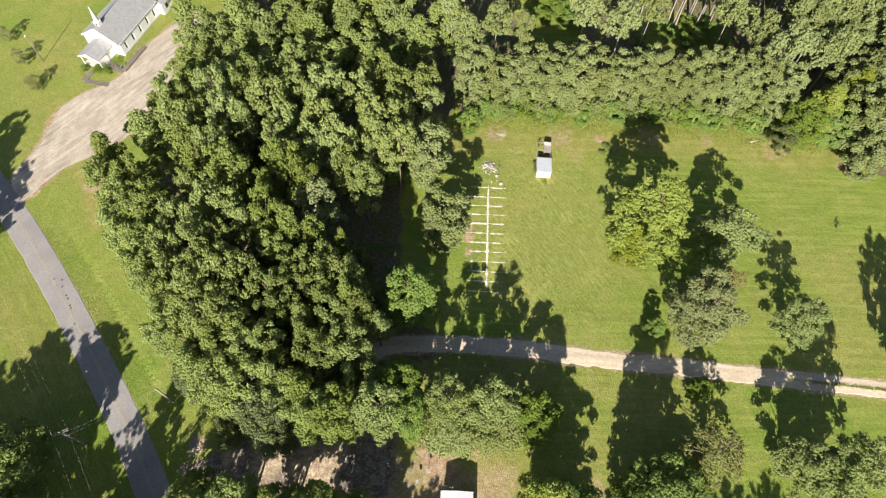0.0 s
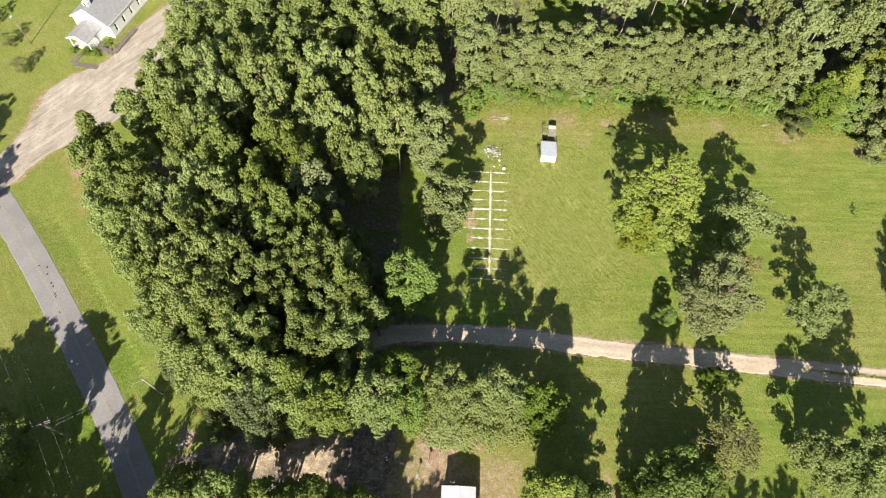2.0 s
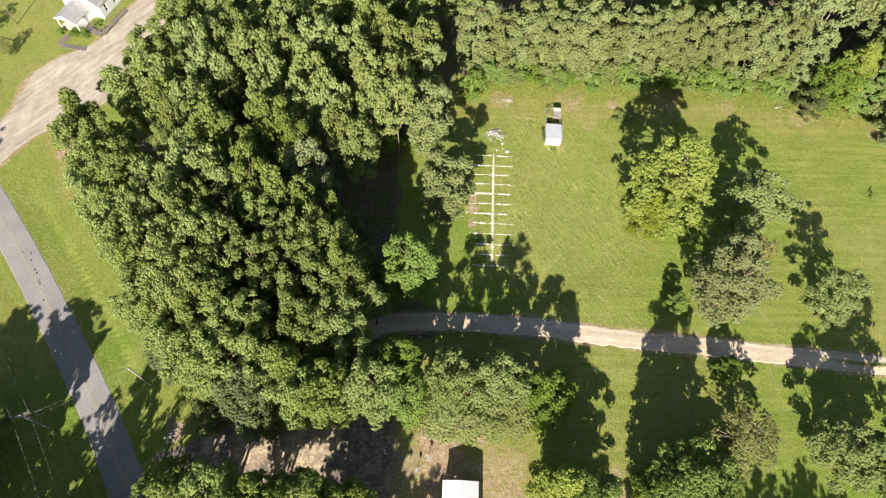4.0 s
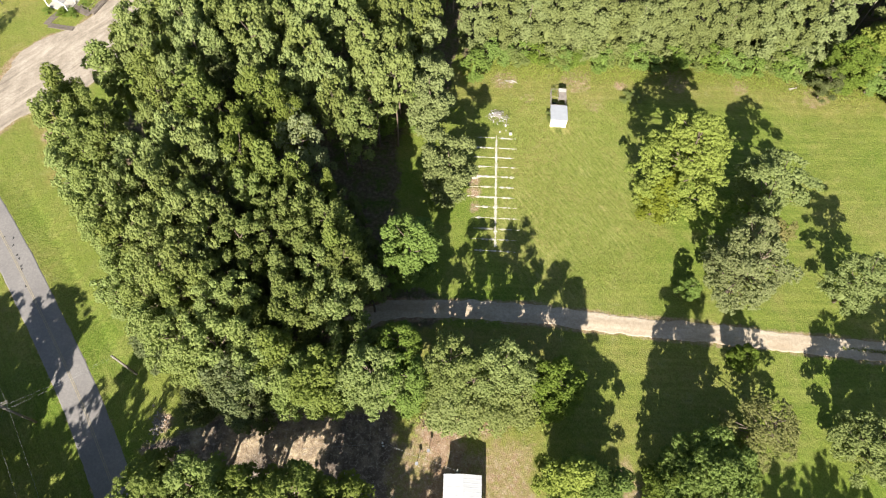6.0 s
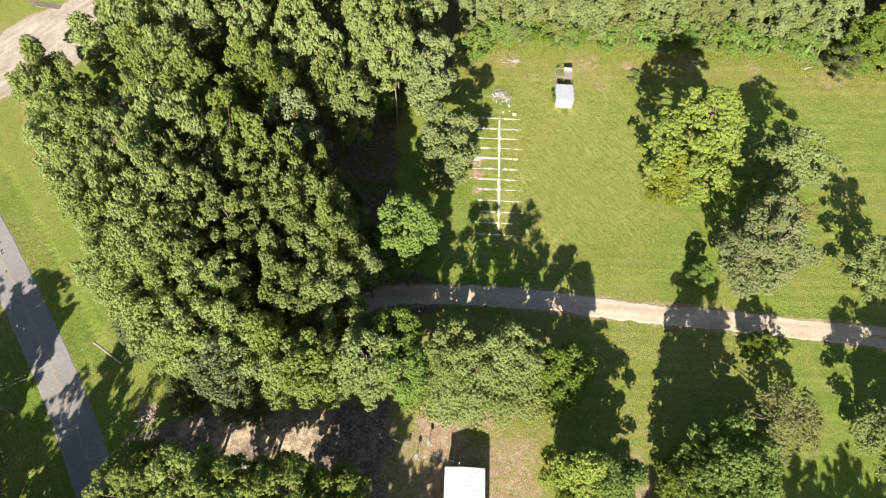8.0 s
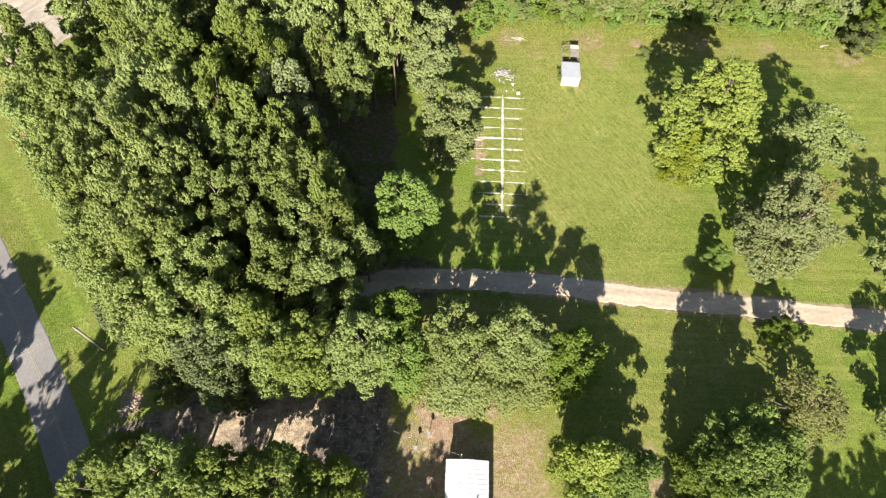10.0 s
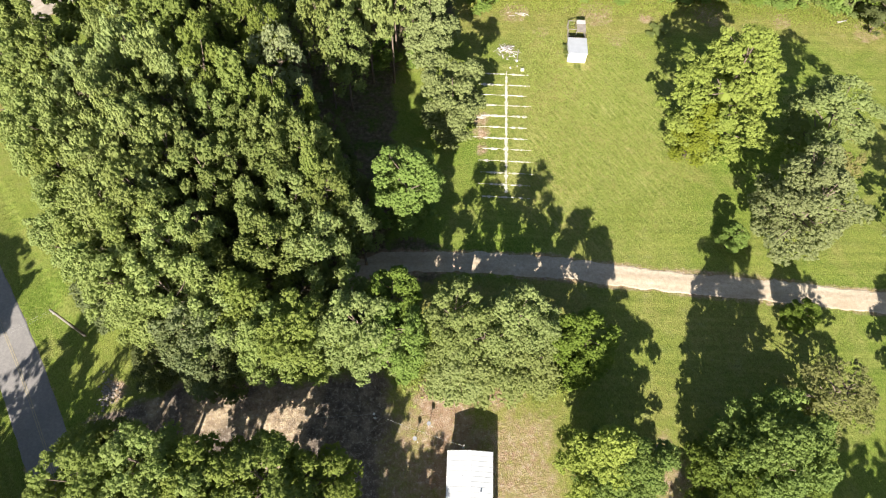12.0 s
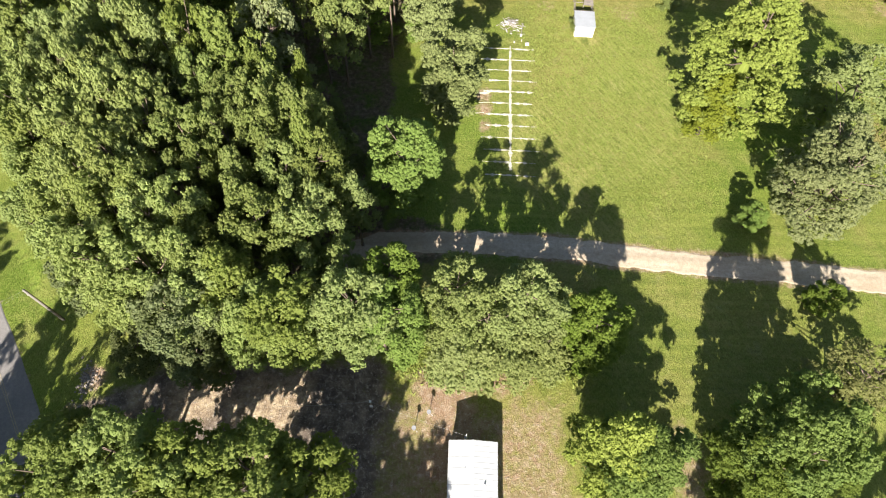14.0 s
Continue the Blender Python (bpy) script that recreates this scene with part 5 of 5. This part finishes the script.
# ---- the church ----
def church():
    top = base("church", -87.7, 119.3, -18.5, "white country church with grey shingle roof and steeple", "church")
    w, L, ze, zr = 5.35, 16.5, 4.1, 7.4
    part("front_wall", prism([(-w, 0), (w, 0), (w, ze), (0, zr - 0.05), (-w, ze)], 0, 0.2), white_paint, top)
    part("back_wall", prism([(-w, 0), (w, 0), (w, ze), (0, zr - 0.05), (-w, ze)], L - 0.2, L), white_paint, top)
    for s in (-1, 1):
        ys, half = [1.8 + 3.15 * k for k in range(5)], 0.33
        items, y = [], 0.2
        for yw in ys:  # the wall leaves real openings for the windows
            items.append((y, yw - half, 0.0, ze))
            items.append((yw - half, yw + half, 0.0, 1.1))
            items.append((yw - half, yw + half, 3.1, ze))
            y = yw + half
        items.append((y, L - 0.2, 0.0, ze))
        x0, x1 = sorted((s * w, s * (w - 0.2)))
        part("side_wall", boxes(*[(x0, a, z0, x1, b, z1) for a, b, z0, z1 in items]), white_paint, top)
        for yw in ys:
            xa, xb = sorted((s * (w - 0.16), s * (w - 0.10)))
            win = part("window", boxes((xa, yw - half, 1.1, xb, yw - half + 0.07, 3.1), (xa, yw + half - 0.07, 1.1, xb, yw + half, 3.1),
                                       (xa, yw - half + 0.07, 1.1, xb, yw + half - 0.07, 1.17), (xa, yw - half + 0.07, 3.03, xb, yw + half - 0.07, 3.1),
                                       (xa, yw - half + 0.07, 2.07, xb, yw + half - 0.07, 2.13)), frame_white, top)
            xc = (xa + xb) / 2
            part("pane", boxes((xc - 0.008, yw - half + 0.07, 1.17, xc + 0.008, yw + half - 0.07, 2.07)), glass_dark, win)
            part("pane", boxes((xc - 0.008, yw - half + 0.07, 2.13, xc + 0.008, yw + half - 0.07, 3.03)), glass_dark, win)
        bm = prism([(0, zr + 0.02), (s * (w + 0.12), ze - 0.25), (s * (w + 0.12), ze - 0.10), (0, zr + 0.20)], -0.45, L + 0.3)
        roof = part("roof", bm, shingle_mat, top, "grey asphalt shingle roof")
        rows = 26
        for k in range(rows):  # shingle courses
            t0, t1 = k / rows, (k + 1) / rows
            z0, z1 = zr + 0.205 - t0 * (zr + 0.30 - ze), zr + 0.205 - t1 * (zr + 0.30 - ze)
            xa, xb = s * t0 * (w + 0.12), s * t1 * (w + 0.14)
            bm = bmesh.new()
            v = [bm.verts.new(p) for p in ((xa, -0.45, z0), (xa, L + 0.3, z0), (xb, L + 0.3, z1 + 0.02), (xb, -0.45, z1 + 0.02), (xb, -0.45, z1), (xb, L + 0.3, z1))]
            bm.faces.new(v[:4]), bm.faces.new((v[3], v[2], v[5], v[4]))
            part("shingle_course", bm, shingle_mat, roof)
        part("fascia", boxes((min(s * (w + 0.12), s * (w + 0.17)), -0.45, ze - 0.30, max(s * (w + 0.12), s * (w + 0.17)), L + 0.3, ze - 0.08)), frame_white, top)
        bm = prism([(0, zr + 0.18), (s * (w + 0.12), ze - 0.12), (s * (w + 0.12), ze - 0.40), (0, zr - 0.10)], -0.52, -0.455)
        part("barge_board", bm, frame_white, top)
        part("foundation", boxes((min(s * w, s * (w + 0.04)), 0, 0, max(s * w, s * (w + 0.04)), L, 0.4)), concrete, top)
    # steeple
    tower = part("steeple_base", boxes((-0.65, 1.0, zr - 0.6, 0.65, 2.3, zr + 1.0), bevel=0.03), white_paint, top)
    part("louvre", boxes((-0.35, 0.96, zr + 0.2, 0.35, 0.998, zr + 0.8)), dark_inside, tower)
    bm = bmesh.new()
    bmesh.ops.create_cone(bm, cap_ends=True, segments=8, radius1=0.6, radius2=0.02, depth=4.6, matrix=Matrix.Translation((0, 1.65, zr + 1.0 + 2.3)))
    part("spire", bm, white_metal, top, "slender white spire")
    # porch
    pw, pl, pz, pr = 2.7, 5.9, 2.9, 4.2
    for s in (-1, 1):
        bm = prism([(0, pr), (s * (pw + 0.3), pz - 0.12), (s * (pw + 0.3), pz + 0.02), (0, pr + 0.16)], -pl - 0.3, -0.02)
        part("porch_roof", bm, shingle_mat, top, "grey shingle porch roof")
        bm = prism([(0, pr + 0.14), (s * (pw + 0.3), pz), (s * (pw + 0.3), pz - 0.28), (0, pr - 0.1)], -pl - 0.38, -pl - 0.305)
        part("barge_board", bm, frame_white, top)
        for y in (-pl + 0.1, -pl / 2):
            part("porch_post", boxes((s * pw - 0.09, y - 0.09, 0.3, s * pw + 0.09, y + 0.09, pz - 0.1), bevel=0.015), frame_white, top)
        x0, x1 = sorted((s * pw, s * (pw - 0.15)))
        part("porch_wall", boxes((x0, -2.6, 0.3, x1, -0.02, pz - 0.1)), white_paint, top)
    part("porch_gable", prism([(-pw, pz - 0.1), (pw, pz - 0.1), (0, pr - 0.02)], -pl - 0.1, -pl), white_paint, top)
    part("porch_floor", boxes((-pw, -pl, 0, pw, -0.02, 0.3)), concrete, top)
    door = part("door", boxes((-0.9, -0.09, 0.32, 0.9, -0.005, 2.4)), frame_white, top)
    part("door_panel", boxes((-0.8, -0.12, 0.45, -0.06, -0.092, 2.3)), dark_inside, door)
    part("door_panel", boxes((0.06, -0.12, 0.45, 0.8, -0.092, 2.3)), dark_inside, door)
    # annexe at the far end
    part("annexe_wall", boxes((-1.0, L + 0.05, 0, 6.6, L + 9, 3.0)), white_paint, top)
    bm = prism([(-1.4, 3.0), (7.0, 3.0), (2.8, 4.9)], L + 0.35, L + 9.4)
    part("annexe_roof", bm, shingle_mat, top)
    for k in range(3):
        part("annexe_window", boxes((6.6, L + 1.4 + 2.6 * k, 1.2, 6.66, L + 2.3 + 2.6 * k, 2.4)), glass_dark, top)


church()


def board_walk(name, line, width, z0, z1, rails, label):
    """A walk of cross boards along a line, on bearers."""
    top = base(name, 0, 0, 0, label, "ramp" if rails else "walkway")
    pts = resample(line, 0.3)
    n = len(pts)
    for i, p in enumerate(pts):
        d = (pts[min(i + 1, n - 1)] - pts[max(i - 1, 0)]).normalized()
        z = z0 + (z1 - z0) * i / (n - 1)
        bm = boxes((-0.13, -width / 2, z, 0.13, width / 2, z + 0.045))
        bmesh.ops.transform(bm, matrix=pose(p.x, p.y, 0, 0, 0, math.degrees(math.atan2(d.y, d.x))), verts=bm.verts)
        part("board", bm, ramp_wood, top)
    for s in (-1, 1):
        path = []
        for i in range(0, n, 2):
            d = (pts[min(i + 1, n - 1)] - pts[max(i - 1, 0)]).normalized()
            path.append((pts[i].x - d.y * s * (width / 2 - 0.06), pts[i].y + d.x * s * (width / 2 - 0.06), z0 + (z1 - z0) * i / (n - 1)))
        tube("bearer", [(x, y, max(0.03, z - 0.08)) for x, y, z in path], 0.07, ramp_wood, top, 5)
        if rails:
            tube("handrail", [(x, y, z + 0.95) for x, y, z in path], 0.05, ramp_wood, top, 5)
            for x, y, z in path[::3]:
                tube("post", [(x, y, 0), (x, y, z + 0.95)], 0.05, ramp_wood, top, 5)


board_walk("wheelchair_ramp", [(-86.0, 114.6), (-83.9, 113.3), (-81.9, 112.3)], 1.5, 0.34, 0.30, True, "weathered wooden ramp with handrails beside the church")
board_walk("wheelchair_ramp", [(-81.6, 112.6), (-80.2, 116.6), (-78.6, 121.0)], 1.4, 0.28, 0.06, True, "weathered wooden ramp along the church wall")
board_walk("walkway", [(-88.9, 113.0), (-90.2, 110.6), (-90.7, 109.0)], 1.5, 0.06, 0.05, False, "grey boarded walkway to the church porch")
board_walk("walkway", [(-90.0, 108.7), (-87.0, 108.2), (-84.3, 107.8)], 1.3, 0.05, 0.05, False, "grey boarded walkway beside the gravel lot")
for x, y, h, r in ((-87.6, 111.9, 1.6, 1.3), (-88.2, 113.0, 1.4, 1.0), (-85.5, 111.6, 1.5, 1.2), (-84.0, 115.6, 1.5, 1.1), (-91.6, 112.6, 1.4, 1.1), (-86.3, 113.0, 1.3, 0.9)):
    tree("lime_bush", x, y, h, r, "clipped green shrub beside the church porch")
for x, y in ((-100.9, 105.7), (-107.3, 113.9), (-113.5, 121.3)):
    tree("sparse", x, y, 4.8, 1.7, "thin young tree on the church lawn")


# ---- grass that stands up from the sward ----
def tufts(name, n, region, height, seed, label, spread=0.16):
    rng = np.random.RandomState(seed)
    X, Y = region(rng, n)
    m = len(X)
    k = 3
    X, Y = np.repeat(X, k) + rng.normal(0, spread, m * k), np.repeat(Y, k) + rng.normal(0, spread, m * k)
    a = rng.uniform(0, 6.28, m * k)
    h = height * rng.uniform(0.4, 1.3, m * k)
    w = h * rng.uniform(0.25, 0.45, m * k)
    lx, ly = rng.normal(0, 0.9, m * k) * h, rng.normal(0.1, 0.9, m * k) * h
    v = np.stack([np.stack([X - np.cos(a) * w, Y - np.sin(a) * w, np.zeros_like(X)], 1), np.stack([X + np.cos(a) * w, Y + np.sin(a) * w, np.zeros_like(X)], 1),
                  np.stack([X + lx, Y + ly, h], 1)], 1).reshape(-1, 3)
    ob = mesh_object(name, v.tolist(), np.arange(3 * m * k).reshape(-1, 3).tolist(), tuft_mat)
    ob.data.attributes.new("tone", "FLOAT", "POINT").data.foreach_set("value", np.repeat(rng.rand(m * k), 3).astype(np.float32))
    return tagged(ob, label, "grass", kind="stuff")


def field_region(rng, n):
    X, Y = rng.uniform(12, 40, n), rng.uniform(48, 92, n)
    keep = (smooth_noise(X, Y, 2.2, 1.0) + 0.5 * smooth_noise(X, Y, 0.8, 4.0) > -0.8) & (rng.rand(n) < np.clip(1.5 - np.hypot((X - 25) / 13, (Y - 69) / 24), 0, 1))
    keep &= ~((X > 20.5) & (X < 25) & (Y > 83) & (Y < 93.5))
    return X[keep], Y[keep]


def edge_region(rng, n):
    X = rng.uniform(3, 100, n)
    Y = 100 - 0.1 * np.maximum(0, X - 55) + rng.normal(0, 1.8, n)
    return X, Y


def yard_edge(rng, n):
    X = rng.uniform(-6, 18, n)
    return X, 27.5 + rng.normal(0, 1.6, n)


tufts("tall_grass", 24000, field_region, 0.16, 1, "uneven tall green grass in the field")
tufts("weeds", 6000, edge_region, 0.24, 2, "rough weeds along the foot of the wood", 0.3)
tufts("weeds", 6000, yard_edge, 0.3, 3, "tall light green weeds along the yard", 0.3)


def median_region(rng, n):
    X = 68 + 72 * rng.uniform(0, 1, n) ** 0.75
    return X, 39.0 - 0.075 * (X - 62) + rng.normal(0, 0.13, n)


tufts("median_grass", 2600, median_region, 0.2, 4, "strip of grass between the driveway's wheel tracks", 0.1).location.z = 0.07
